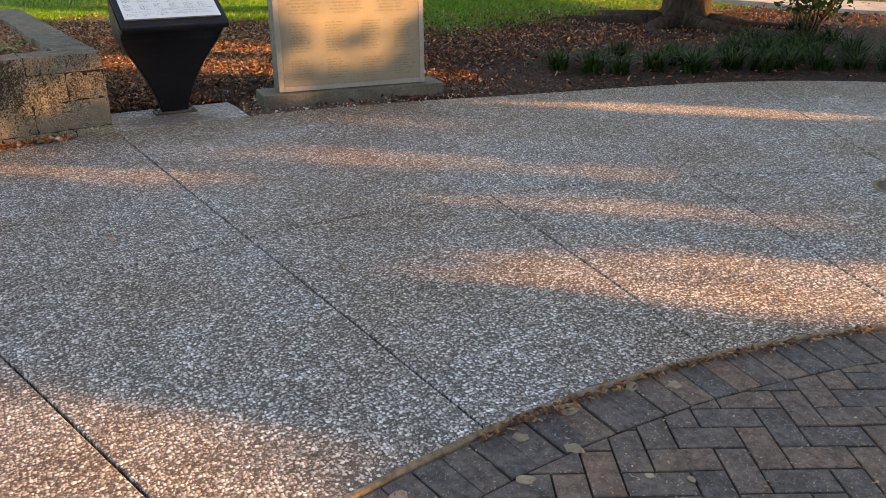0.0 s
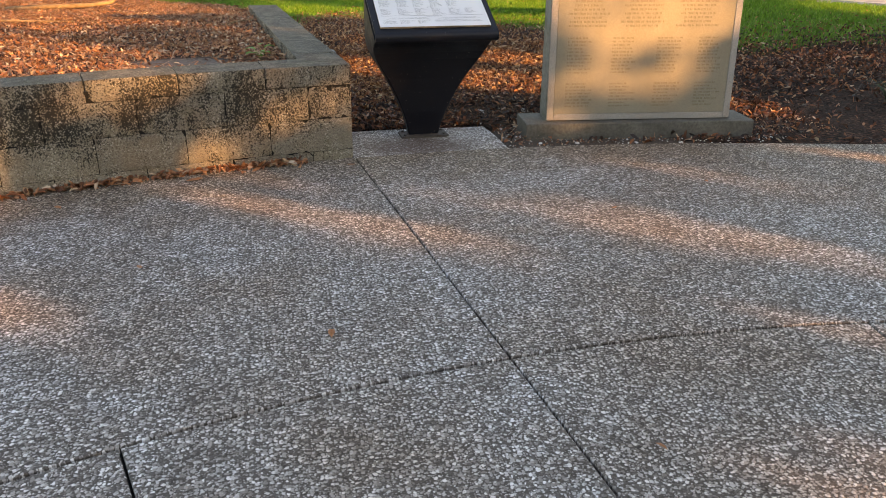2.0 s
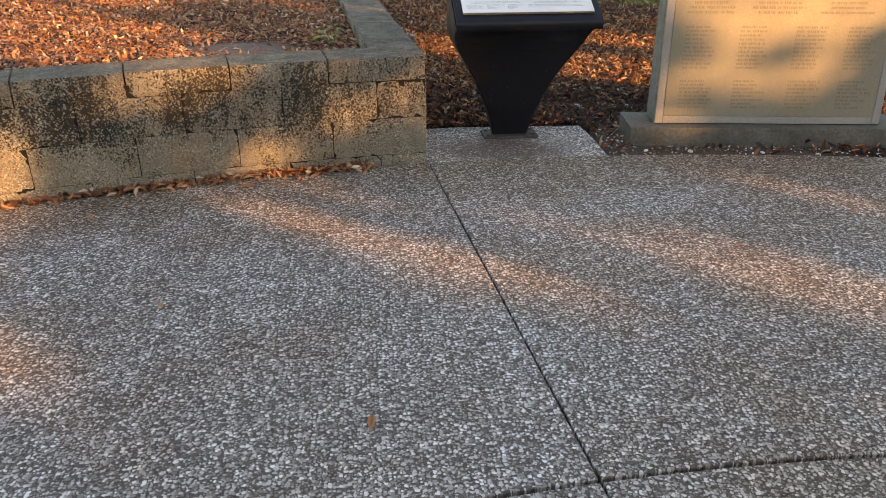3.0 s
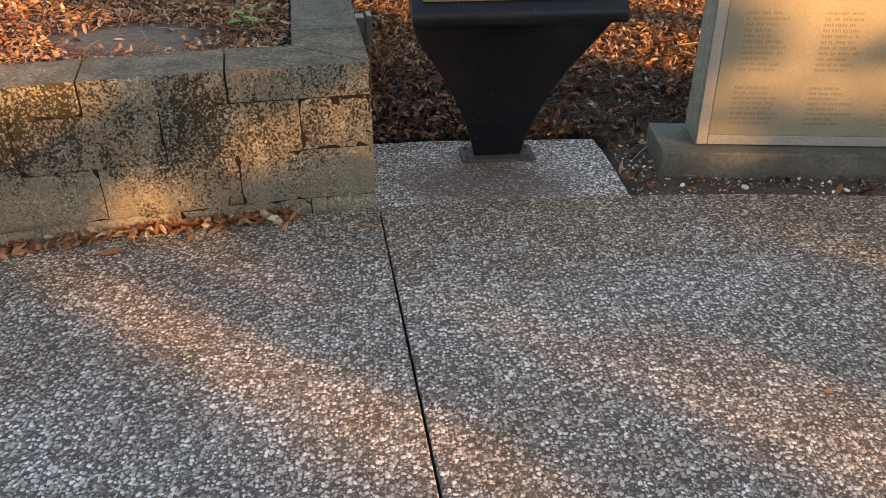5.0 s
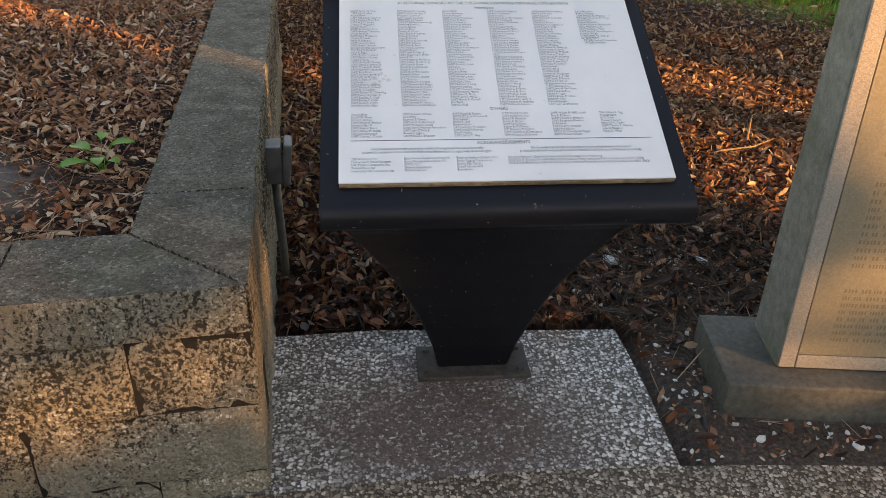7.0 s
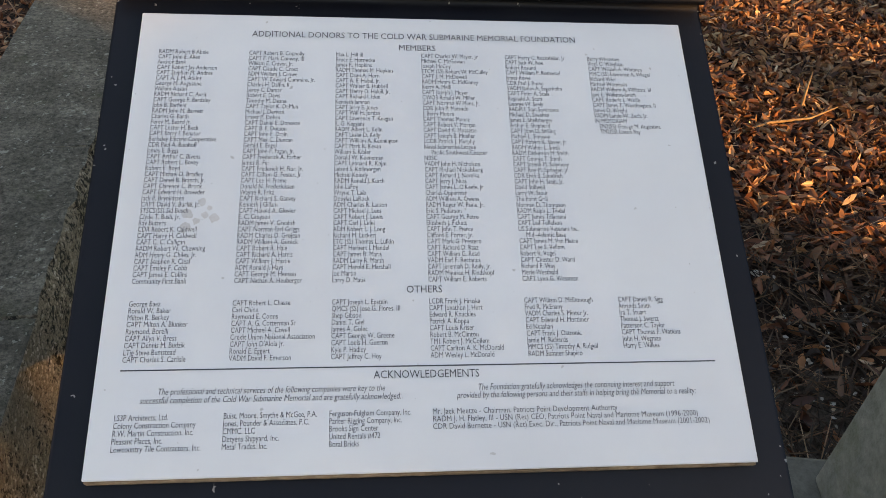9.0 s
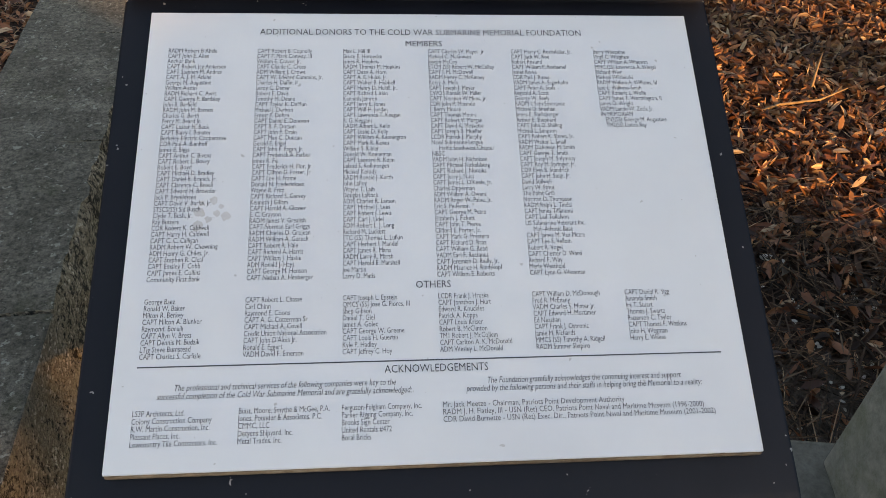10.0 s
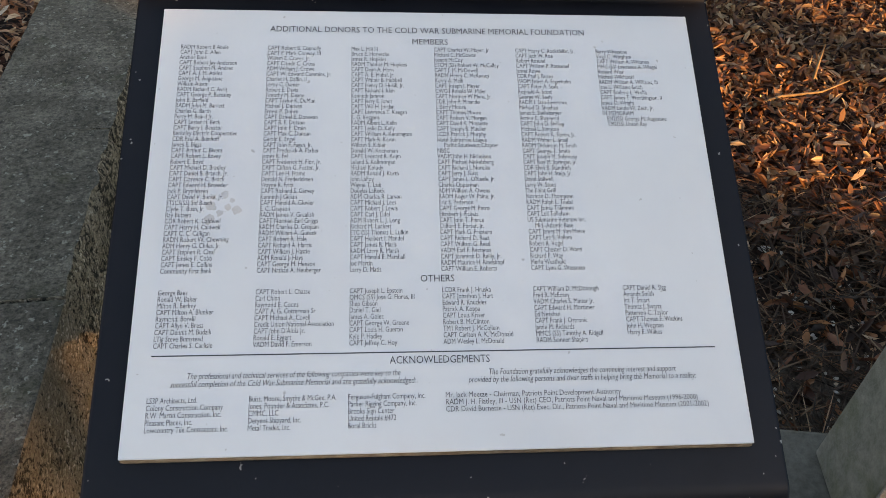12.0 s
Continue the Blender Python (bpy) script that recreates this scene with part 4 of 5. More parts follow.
# ---- memorial stone ----
stone = thing("memorial_stone", (2.68, 6.205, 0), "upright granite memorial slab with engraved yellowish face on a low base", "monument", turn=-6.6)
part("base", box_bm(-0.805, 0.805, 0.0, 0.335, -0.06, 0.100, 0.008, 2), BASE, stone, "weathered grey granite base")
BATTER = math.degrees(math.atan(0.045))
bm = box_bm(-0.655, 0.655, 0.085, 0.280, 0.102, 1.46, 0.006, 2)
for q in bm.verts:
    if q.co.y < 0.2:
        q.co.y += 0.045 * (q.co.z - 0.1)
part("slab", bm, ROUGH_GRANITE, stone, "rough-backed upright granite slab")
LEAN_BACK = Matrix.Translation((0, 0.0845, 0.1)) @ pose(0, 0, 0, -BATTER, 0, 0) @ Matrix.Translation((0, -0.0845, -0.1))
# bordered front: a frame of grey granite round the honed field
for x0, x1, z0, z1 in ((-0.652, -0.606, 0.105, 1.455), (0.606, 0.652, 0.105, 1.455), (-0.606, 0.606, 0.105, 0.146), (-0.606, 0.606, 1.41, 1.455)):
    part("border", box_bm(x0 + 0.001, x1 - 0.001, 0.078, 0.0848, z0, z1, 0.002), GRANITE, stone, "pale grey granite border", LEAN_BACK)
field = part("face", box_bm(-0.604, 0.604, 0.0805, 0.0848, 0.148, 1.408, 0.001), FACE, stone, "honed yellowish stone field with engraved lines", LEAN_BACK)
rng = random.Random(11)


def engraved(x, z, body, size, align="LEFT", width=None):
    return text_mesh("engraving", body, size, CUT, field, Matrix.Translation((x, 0.0798, z)) @ pose(0, 0, 0, 90, 0, 0), width, align)


def bars(x, z, n, pitch, w0, w1, h, centre=False):
    """Lines too worn to read: short strokes in word groups."""
    bm = bmesh.new()
    for k in range(n):
        w = rng.uniform(w0, w1)
        s = x - w / 2 if centre else x
        e, p = s + w, s
        while p < e - 0.008:
            q = min(p + rng.uniform(0.012, 0.05), e)
            c = p
            while c < q:
                d = rng.uniform(0.006, 0.011)
                verts = [bm.verts.new((a, 0.0798, b)) for a, b in ((c, z - k * pitch), (c + d * 0.55, z - k * pitch), (c + d * 0.55, z - k * pitch + h), (c, z - k * pitch + h))]
                bm.faces.new(verts)
                c += d
            p = q + 0.012
    part("inscription", bm, CUT, field)


for x in (-0.53, -0.225, 0.085, 0.375):
    bars(x, 0.345, 8, 0.0215, 0.10, 0.19, 0.011)
    bars(x, 0.645, 11, 0.0225, 0.10, 0.18, 0.011)
for x in (-0.40, -0.03, 0.35):
    bars(x, 0.905, 8, 0.026, 0.16, 0.30, 0.013, True)
for k, line in enumerate(("DIGITAL SYSTEM RESOURCES", "DRS TECHNOLOGIES", "FIRST FEDERAL OF CHARLESTON", "LIFE CYCLE ENGINEERING", "NEWPORT NEWS SHIPBUILDING", "POWER TECHNOLOGY", "THERMAL ENGINEERING", "TOWN OF MOUNT PLEASANT", "THE JERRY & ANITA ZUCKER FAMILY")):
    engraved(0.0, 1.315 - 0.0345 * k, line, 0.032, "CENTER")


# ---- junction box on the return wall ----
jb = corner + out * 0.96 + right * 0.001
box = thing("junction_box", (jb.x, jb.y, 0.0), "grey outdoor electrical box with conduit fixed to the block wall", "electrical box", turn=-A_WALL)
part("box_body", box_bm(0.0, 0.050, -0.04, 0.04, 0.375, 0.50, 0.004, 2), PLASTIC, box)
part("cover", box_bm(0.051, 0.078, -0.047, 0.047, 0.368, 0.508, 0.008, 2), PLASTIC, box, "tilted snap cover", pose(0, 0, 0, 0, 6, 0) @ Matrix.Translation((-0.045, 0, 0.005)))
v, f = tube([(0.025, 0, 0.376), (0.026, 0, 0.25), (0.03, 0.004, 0.12), (0.03, 0.01, -0.02)], [0.014] * 4, 10)
child("conduit", mesh_of("conduit", v, f, PLASTIC, True), box)


# ---- trees ----
def twist(k, amp):
    return amp * math.sin(k * 2.3), amp * math.cos(k * 1.7)


def leaf_quads(centres, size, seed, flat=0.0):
    g = np.random.default_rng(seed)
    n = len(centres)
    u = g.normal(size=(n, 3))
    u /= np.linalg.norm(u, axis=1)[:, None]
    w = np.cross(u, g.normal(size=(n, 3)))
    w /= np.linalg.norm(w, axis=1)[:, None]
    s = size * g.uniform(0.6, 1.25, n)[:, None]
    v = np.stack([centres - u * s, centres + w * s * 0.55, centres + u * s, centres - w * s * 0.55], 1).reshape(-1, 3)
    return v, np.arange(4 * n).reshape(n, 4)


def tree(place, girth, height, crown, label, seed, roots=True):
    g = random.Random(seed)
    top = thing("oak_tree", place, label, "tree")
    rings = []
    for k, (z, r) in enumerate(((-0.15, 1.75), (0.0, 1.55), (0.10, 1.28), (0.25, 1.10), (0.5, 1.0), (1.0, 0.94), (1.8, 0.88), (height * 0.5, 0.75), (height * 0.75, 0.5), (height, 0.22))):
        dx, dy = twist(k, 0.02 * z)
        ring = []
        for j in range(18):
            a = 2 * math.pi * j / 18
            flare = 1 + (0.30 * max(0, 1 - z / 0.3) * math.cos(5 * a + seed)) + 0.05 * math.cos(7 * a + 2 * z)
            ring.append(Vector((dx + girth * r * flare * math.cos(a), dy + girth * r * flare * math.sin(a), z)))
        rings.append(ring)
    v, f = loft(rings)
    child("trunk", mesh_of("trunk", v, f, BARK, True), top)
    for j in range(6):
        a = 2 * math.pi * j / 6 + g.uniform(-0.3, 0.3)
        z = height * g.uniform(0.86, 0.97)
        ln = height * 0.34
        pts = [(0, 0, z)] + [(math.cos(a) * ln * q, math.sin(a) * ln * q, z + ln * 0.55 * q + 0.2 * math.sin(5 * q + j)) for q in (0.3, 0.6, 1.0)]
        v, f = tube(pts, [girth * 0.45, girth * 0.3, girth * 0.2, girth * 0.07], 8)
        child("limb", mesh_of("limb", v, f, BARK, True), top)
    if roots:
        for j in range(7):
            a = 2 * math.pi * j / 7 + g.uniform(-0.25, 0.25)
            ln = g.uniform(1.2, 2.6)
            pts = []
            for q in range(7):
                k = q / 6
                wob = a + 0.35 * math.sin(3 * k + j)
                rr = girth * 1.1 + ln * k
                pts.append((math.cos(wob) * rr, math.sin(wob) * rr, 0.05 - 0.09 * k + 0.015 * math.sin(9 * k)))
            v, f = tube(pts, [0.12 * (1 - 0.8 * q / 6) + 0.02 for q in range(7)], 8)
            child("root", mesh_of("root", v, f, BARK, True), top)
    vs, n0 = [], 0
    for pts, size in crown:
        vs.append(leaf_quads(pts - np.array(place), size, seed)[0])
    v = np.concatenate(vs)
    fq = np.arange(len(v)).reshape(-1, 4)
    child("crown", fast_mesh("crown", v, fq, CROWN), top, "dense evergreen crown")
    return top


# unseen tree row added across the sun's path for shade, gaps between the boughs
TS = math.tan(radians(SUN_EL))
ROW = 16.0                              # distance of the row, towards the sun
ax, ay = SUN_AZ.x, SUN_AZ.y
GAPS = []


def gap(s0, s1, d0, d1, z0=0.0, z1=0.0):
    """An opening that lets the sun reach s0..s1 across and d0..d1 along its path, between heights z0 and z1."""
    h0, h1 = TS * (ROW - d1) + z0, TS * (ROW - d0) + z1
    GAPS.append(((s0 + s1) / 2, (h0 + h1) / 2, abs(s1 - s0) / 2 + 0.03, abs(h1 - h0) / 2 + 0.03))


gap(3.99, 4.20, -3.45, -2.1)
gap(4.62, 4.88, -1.95, -0.6)
gap(4.68, 4.82, -0.7, 0.1)
gap(5.66, 5.80, -2.0, -0.8)
gap(4.02, 4.18, -0.4, 1.1)
gap(2.92, 3.52, 0.0, 2.6)
gap(0.9, 1.85, -2.1, -0.7)
gap(6.58, 6.80, -1.0, 2.5)
gap(2.7, 3.5, -4.7, -4.6, 0.0, 0.42)
gap(4.40, 4.54, -4.0, -4.0, 0.06, 0.14)
gap(4.76, 4.90, -3.65, -3.65, 0.27, 0.34)
gap(3.85, 4.35, -4.3, -4.3, 0.46, 0.56)
gap(6.32, 6.58, -2.1, -2.1, 0.58, 1.32)
gap(6.56, 6.84, -1.9, -1.9, 0.55, 1.10)
gap(6.16, 6.32, -2.3, -2.3, 0.86, 1.32)
gap(6.28, 6.46, -2.1, -2.1, 0.33, 0.43)
gap(6.54, 6.74, -1.9, -1.9, 0.34, 0.42)
gap(6.16, 6.24, -2.3, -2.3, 0.16, 0.22)
gap(5.17, 5.44, -3.65, -3.65, 0.10, 0.52)
gap(7.34, 8.12, -5.8, -1.4)
gap(8.55, 9.15, -6.2, -2.8)
gap(5.95, 6.95, -8.2, -6.1, 0.5, 0.5)
gap(6.15, 7.5, -9.6, -6.6, 0.5, 0.5)
gap(6.7, 7.95, -10.8, -7.6, 0.5, 0.5)
gap(7.1, 8.2, -12.0, -8.6, 0.5, 0.5)
gap(3.7, 5.2, -7.8, -5.0, 0.5, 0.5)
gap(5.1, 6.4, -8.4, -6.6, 0.5, 0.5)
gap(7.85, 8.65, -8.2, -6.75, 0.4, 0.4)
gap(10.2, 11.8, -9.5, -7.6)
gap(9.0, 10.0, -13.0, -11.0)
gap(12.5, 15.5, -9.0, -5.0)
gap(2.62, 2.74, -4.2, -3.5)
gap(10.55, 11.2, -1.6, 1.2)
gap(12.45, 12.9, 0.9, 1.4, 0.0, 0.5)
gap(13.2, 19.5, -2.0, 10.0)
g = np.random.default_rng(7)


def boughs(n, margin, reach, seed):
    """Leaf places across the row that keep clear of the gaps by margin; with reach, only those close round a gap."""
    g = np.random.default_rng(seed)
    S, Hh, D = g.uniform(-15, 21, n), g.uniform(0.3, 9.5, n), g.normal(0, 0.8, n)
    keep, close = np.ones(n, bool), np.zeros(n, bool)
    for cs, ch, rs, rh in GAPS:
        keep &= ((S - cs) / (rs + margin)) ** 2 + ((Hh - ch) / (rh + margin)) ** 2 > 1
        close |= ((S - cs) / (rs + reach)) ** 2 + ((Hh - ch) / (rh + reach)) ** 2 < 1
    keep &= ~((S > 9.5) & (Hh > 4.2) & (np.sin(S * 2.1 + Hh * 1.3) * np.sin(Hh * 3.3 + S * 0.7) > 0.35))
    if reach:
        keep &= close
    S, Hh, D = S[keep], Hh[keep], D[keep]
    return S, np.stack([ax * (ROW + D) - ay * S, ay * (ROW + D) + ax * S, Hh + TS * D], 1)


VEILED = [(GAPS[k], c) for k, c in ((0, 1.3), (1, 1.0), (2, 1.3), (3, 1.8), (4, 0.9), (5, 0.2), (6, 0.25), (8, 0.2), (9, 0.35), (10, 0.3), (11, 0.75), (18, 0.35), (12, 0.2), (13, 0.2), (14, 0.2), (15, 0.6), (16, 0.6), (17, 0.8), (25, 0.5))]
# dense leaf patch added to keep stray sun off the sign's panel
VEILED.append(((5.58, 4.99, 0.5, 0.2), 3.0))


def veil(seed):
    """Small unseen leaves added across some of the gaps, to dim the light there."""
    g = np.random.default_rng(seed)
    S, Hh = [], []
    for (cs, ch, rs, rh), cover in VEILED:
        n = int(cover * 4 * rs * rh / 0.0019)
        S.append(g.uniform(cs - rs, cs + rs, n))
        Hh.append(g.uniform(ch - rh, ch + rh, n))
    S, Hh = np.concatenate(S), np.concatenate(Hh)
    D = g.normal(0, 0.6, len(S))
    return S, np.stack([ax * (ROW + D) - ay * S, ay * (ROW + D) + ax * S, Hh + TS * D], 1)


S4, pos4 = veil(11)
S1, pos1 = boughs(26000, 0.22, 0.0, 7)
S2, pos2 = boughs(110000, 0.03, 0.40, 8)
S3, pos3 = boughs(42000, 0.10, 0.0, 9)
for k in range(6):
    lo = -15 + 6 * k
    c = (-12.0, -6.0, 0.2, 5.27, 12.1, 18.0)[k]
    sets = [(pos1[(S1 >= lo) & (S1 < lo + 6)], 0.33), (pos3[(S3 >= lo) & (S3 < lo + 6)], 0.19), (pos2[(S2 >= lo) & (S2 < lo + 6)], 0.11), (pos4[(S4 >= lo) & (S4 < lo + 6)], 0.055)]
    tree((ax * ROW - ay * c, ay * ROW + ax * c, 0.0), 0.17, 8.0, sets, "unseen evergreen oak added to shade the plaza, crown open at the sun patches", 20 + k, roots=False)

# the oak beside the plaza
cr = np.random.default_rng(3)
u = cr.normal(size=(5000, 3))
u /= np.linalg.norm(u, axis=1)[:, None]
u *= cr.uniform(0.5, 1.0, 5000)[:, None] ** 0.5
crown = np.array((9.15, 8.8, 7.5)) + u * np.array((3.4, 3.4, 2.2)) + 0.4 * np.sin(u * 9)
tree((9.15, 8.8, 0.0), 0.33, 6.5, [(crown, 0.17)], "large oak with dark furrowed bark and spreading surface roots", 3)


# ---- leaf litter, straw, grass ----
def inside_walls(x, y):
    """Spots taken by paving, wall, memorial or sign."""
    r = np.hypot(x - CX, y - CY)
    a = np.degrees(np.arctan2(x - CX, y - CY))
    edge = R_EDGE + 0.62 * smooth(14, 40, a) * (1 - smooth(70, 120, a))
    bad = r < edge + 0.01
    bad |= (x > 0.55) & (x < 1.73) & (y < 6.73)
    side = (x - 0.683) * 0.9956 + (y - 6.093) * 0.0932
    along = -(x - 0.683) * 0.0932 + (y - 6.093) * 0.9956
    bad |= (side > -0.29) & (side < 0.012) & (along < 3.58)
    bad |= (r < 8.73 + 0.285) & (side < 0.0)
    mx, my = x - 2.68, y - 6.205
    lx, ly = mx * 0.9934 - my * 0.115, mx * 0.115 + my * 0.9934
    bad |= (abs(lx) < 0.815) & (ly > -0.01) & (ly < 0.345)
    return bad


def flat_leaves(x, y, length, width, tilt, lift, seed, flat_z=None):
    g = np.random.default_rng(seed)
    n = len(x)
    z = terrain(x, y) if flat_z is None else np.full(n, flat_z)
    z = z + g.uniform(0.004, lift, n)
    az = g.uniform(0, 2 * np.pi, n)
    p = g.normal(0, tilt, n)
    q = g.normal(0, tilt, n)
    ln, wd = length * g.uniform(0.6, 1.3, n), width * g.uniform(0.6, 1.3, n)
    fwd = np.stack([np.cos(az) * np.cos(p), np.sin(az) * np.cos(p), np.sin(p)], 1)
    sid = np.stack([-np.sin(az) * np.cos(q), np.cos(az) * np.cos(q), np.sin(q)], 1)
    up = np.cross(fwd, sid)
    c = np.stack([x, y, z], 1)
    curl = g.uniform(-0.25, 0.6, n)[:, None] * wd[:, None]
    F, W, U = fwd * ln[:, None] / 2, sid * wd[:, None] / 2, up * curl
    v = np.stack([c - F, c - F * 0.4 + W * 0.9 + U, c + F * 0.4 + W * 0.8 + U, c + F - U * 0.3, c + F * 0.4 - W * 0.8 + U, c - F * 0.4 - W * 0.9 + U], 1).reshape(-1, 3)
    b = np.arange(n)[:, None] * 6
    f = np.concatenate([b + np.array([[0, 3, 2, 1]]), b + np.array([[0, 5, 4, 3]])], 0)
    return v, f


def scatter(x0, x1, y0, y1, n, seed, bare=0.0):
    g = np.random.default_rng(seed)
    x, y = g.uniform(x0, x1, n), g.uniform(y0, y1, n)
    ok = ~inside_walls(x, y)
    if bare:
        ok &= np.sin(x * 2.3 + 1) * np.sin(y * 1.9 + x) + g.normal(0, 0.5, n) > -bare
    return x[ok], y[ok]


g = np.random.default_rng(1)
lx, ly = g.uniform(-11, 15, 430000), g.uniform(3.5, 17.5, 430000)
near = np.exp(-(((lx - 0.2) / 4.2) ** 2 + ((ly - 8.2) / 3.4) ** 2))
dense = 0.05 + 0.95 * near + 0.16 * np.exp(-(((lx - 6.5) / 3.5) ** 2 + ((ly - 8.5) / 2.0) ** 2))
dense *= 1 - 0.97 * np.exp(-(((lx - BARE[0]) / 0.38) ** 2 + ((ly - BARE[1]) / 0.24) ** 2) ** 2)       # a bare spot in the planter
dense *= 1 - 0.88 * smooth(-0.5, 0.7, beyond_rim(lx, ly))
dense += 0.28 * np.exp(-(((lx - 7.0) / 4.0) ** 2 + ((ly - 9.0) / 1.6) ** 2))
dense *= 1 - 0.7 * smooth(3.3, 4.4, lx) * (1 - smooth(6.9, 8.2, ly))                     # mostly bare mulch along the plaza's edge
dense *= 1 - 0.6 * np.exp(-(((lx - 2.1) / 0.75) ** 2 + ((ly - 7.05) / 0.45) ** 2))           # twiggy mulch behind the memorial
dense *= 1 - 0.93 * np.exp(-(((lx - 2.3) / 0.9) ** 2 + ((ly - 6.45) / 0.42) ** 2) ** 2)   # swept soil at the memorial
ok = ~inside_walls(lx, ly) & (g.uniform(0, 1, len(lx)) < dense)
lx, ly = lx[ok], ly[ok]
west = (lx - 0.5) * 0.9956 + (ly - 6.093) * 0.0932 < 0
v, f = flat_leaves(lx[west], ly[west], 0.042, 0.017, 0.62, 0.030, 12)
tagged(new("leaf_litter", fast_mesh("leaf_litter", v, f, LITTER)), "pale dry litter of oak leaves in the planter", "leaf litter", kind="stuff")
ex, ey = scatter(0.7, 4.2, 6.6, 10.2, 17000, 35)         # deeper drifts round the sign and the memorial
keep = g.uniform(0, 1, len(ex)) > 0.75 * np.exp(-(((ex - 2.1) / 0.75) ** 2 + ((ey - 7.05) / 0.45) ** 2))
keep &= g.uniform(0, 1, len(ex)) > 0.96 * np.exp(-(((ex - 2.3) / 0.9) ** 2 + ((ey - 6.45) / 0.42) ** 2) ** 2)
hx, hy = np.append(lx[~west], ex[keep]), np.append(ly[~west], ey[keep])
# darker leaves near the sign and in the east bed, brown ones beyond
dark_zone = hy + g.normal(0, 0.35, len(hy)) < 7.65 + 3.0 * smooth(3.6, 5.0, hx)
v, f = flat_leaves(hx[dark_zone], hy[dark_zone], 0.058, 0.022, 0.60, 0.045, 13)
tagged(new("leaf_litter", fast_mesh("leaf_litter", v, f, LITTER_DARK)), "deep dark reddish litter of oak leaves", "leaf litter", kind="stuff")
v, f = flat_leaves(hx[~dark_zone], hy[~dark_zone], 0.056, 0.020, 0.60, 0.045, 14)
tagged(new("leaf_litter", fast_mesh("leaf_litter", v, f, LITTER_BROWN)), "dry reddish oak leaves towards the lawn", "leaf litter", kind="stuff")

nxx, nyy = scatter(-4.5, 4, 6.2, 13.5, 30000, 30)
sxx, syy = scatter(-3.6, -0.2, 8.8, 12.4, 19000, 33)      # thicker pale straw at the back of the planter, added to brighten the sunlit patch
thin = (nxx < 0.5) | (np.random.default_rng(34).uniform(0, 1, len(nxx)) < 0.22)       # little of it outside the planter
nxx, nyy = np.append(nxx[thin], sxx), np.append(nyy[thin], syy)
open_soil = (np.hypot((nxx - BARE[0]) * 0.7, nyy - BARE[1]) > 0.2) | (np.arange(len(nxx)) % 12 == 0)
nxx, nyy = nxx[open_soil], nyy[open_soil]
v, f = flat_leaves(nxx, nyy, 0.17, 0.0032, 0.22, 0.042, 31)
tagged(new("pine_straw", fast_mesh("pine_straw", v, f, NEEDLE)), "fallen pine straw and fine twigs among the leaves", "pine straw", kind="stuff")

# crumbled leaf between the whole ones
cx_, cy_ = scatter(-4.5, 4.2, 6.1, 12.5, 110000, 36)
keep = (beyond_rim(cx_, cy_) < 0) & (np.hypot((cx_ - BARE[0]) * 0.7, cy_ - BARE[1]) > 0.22) & (np.random.default_rng(38).uniform(0, 1, len(cx_)) < np.where(cx_ < 0.6, 1.0, 0.45))
v, f = flat_leaves(cx_[keep], cy_[keep], 0.017, 0.009, 0.5, 0.020, 37)
tagged(new("leaf_crumbs", fast_mesh("leaf_crumbs", v, f, LITTER)), "crumbled dry leaf between the whole leaves", "leaf litter", kind="stuff")

# dark twigs and stems outside the planter
tx, ty = scatter(0.75, 4.5, 6.6, 9.6, 5200, 44)
dx, dy = scatter(1.4, 2.9, 6.65, 7.6, 3200, 45)
v, f = flat_leaves(np.append(tx, dx), np.append(ty, dy), 0.13, 0.0042, 0.25, 0.050, 46)
tagged(new("twigs", fast_mesh("twigs", v, f, TWIG)), "dark dead twigs and stems tangled in the mulch", "twigs", kind="stuff")

# leaves drifted along the foot of the wall
g = np.random.default_rng(40)
aa = A_WALL - np.abs(g.normal(0, 1, 520)) * 7.5 - 2.0
rr = 8.725 - np.abs(g.normal(0, 0.035, 520))
v, f = flat_leaves(CX + rr * np.sin(np.radians(aa)), CY + rr * np.cos(np.radians(aa)), 0.055, 0.024, 0.4, 0.022, 41, 0.0)
tagged(new("leaf_drift", fast_mesh("leaf_drift", v, f, LITTER)), "dry leaves drifted along the foot of the block wall", "leaf litter", kind="stuff")

aa, rr = g.uniform(-6, 34, 520), R_BRICK - 0.036 + g.normal(0, 0.014, 520)
v, f = flat_leaves(CX + rr * np.sin(np.radians(aa)), CY + rr * np.cos(np.radians(aa)), 0.028, 0.012, 0.3, 0.010, 43, 0.0)
tagged(new("leaf_crumbs", fast_mesh("leaf_crumbs", v, f, LITTER_BROWN)), "leaf crumbs caught along the tan edging", "leaf litter", kind="stuff")

g2 = np.random.default_rng(47)
bx, by = g2.uniform(0.2, 3.4, 1500), g2.uniform(0.4, 1.75, 1500)
keep = np.hypot(bx - CX, by - CY) < R_BRICK - 0.03
v, f = flat_leaves(bx[keep], by[keep], 0.011, 0.006, 0.35, 0.006, 48, -0.006)
tagged(new("grit", fast_mesh("grit", v, f, NEEDLE)), "leaf bits and grit scattered over the bricks", "grit", kind="stuff")

# bare earth crumbs and shell fragments by the memorial's base
g = np.random.default_rng(50)
n = 900
px, py = g.uniform(1.65, 3.7, n), g.uniform(5.95, 7.3, n)
ok = ~inside_walls(px, py)
px, py = px[ok], py[ok]
v, f = flat_leaves(px, py, 0.017, 0.014, 0.3, 0.008, 51)
tagged(new("shell_fragments", fast_mesh("shell_fragments", v, f, SHELL)), "white shell fragments and gravel on bare soil", "gravel", kind="stuff")


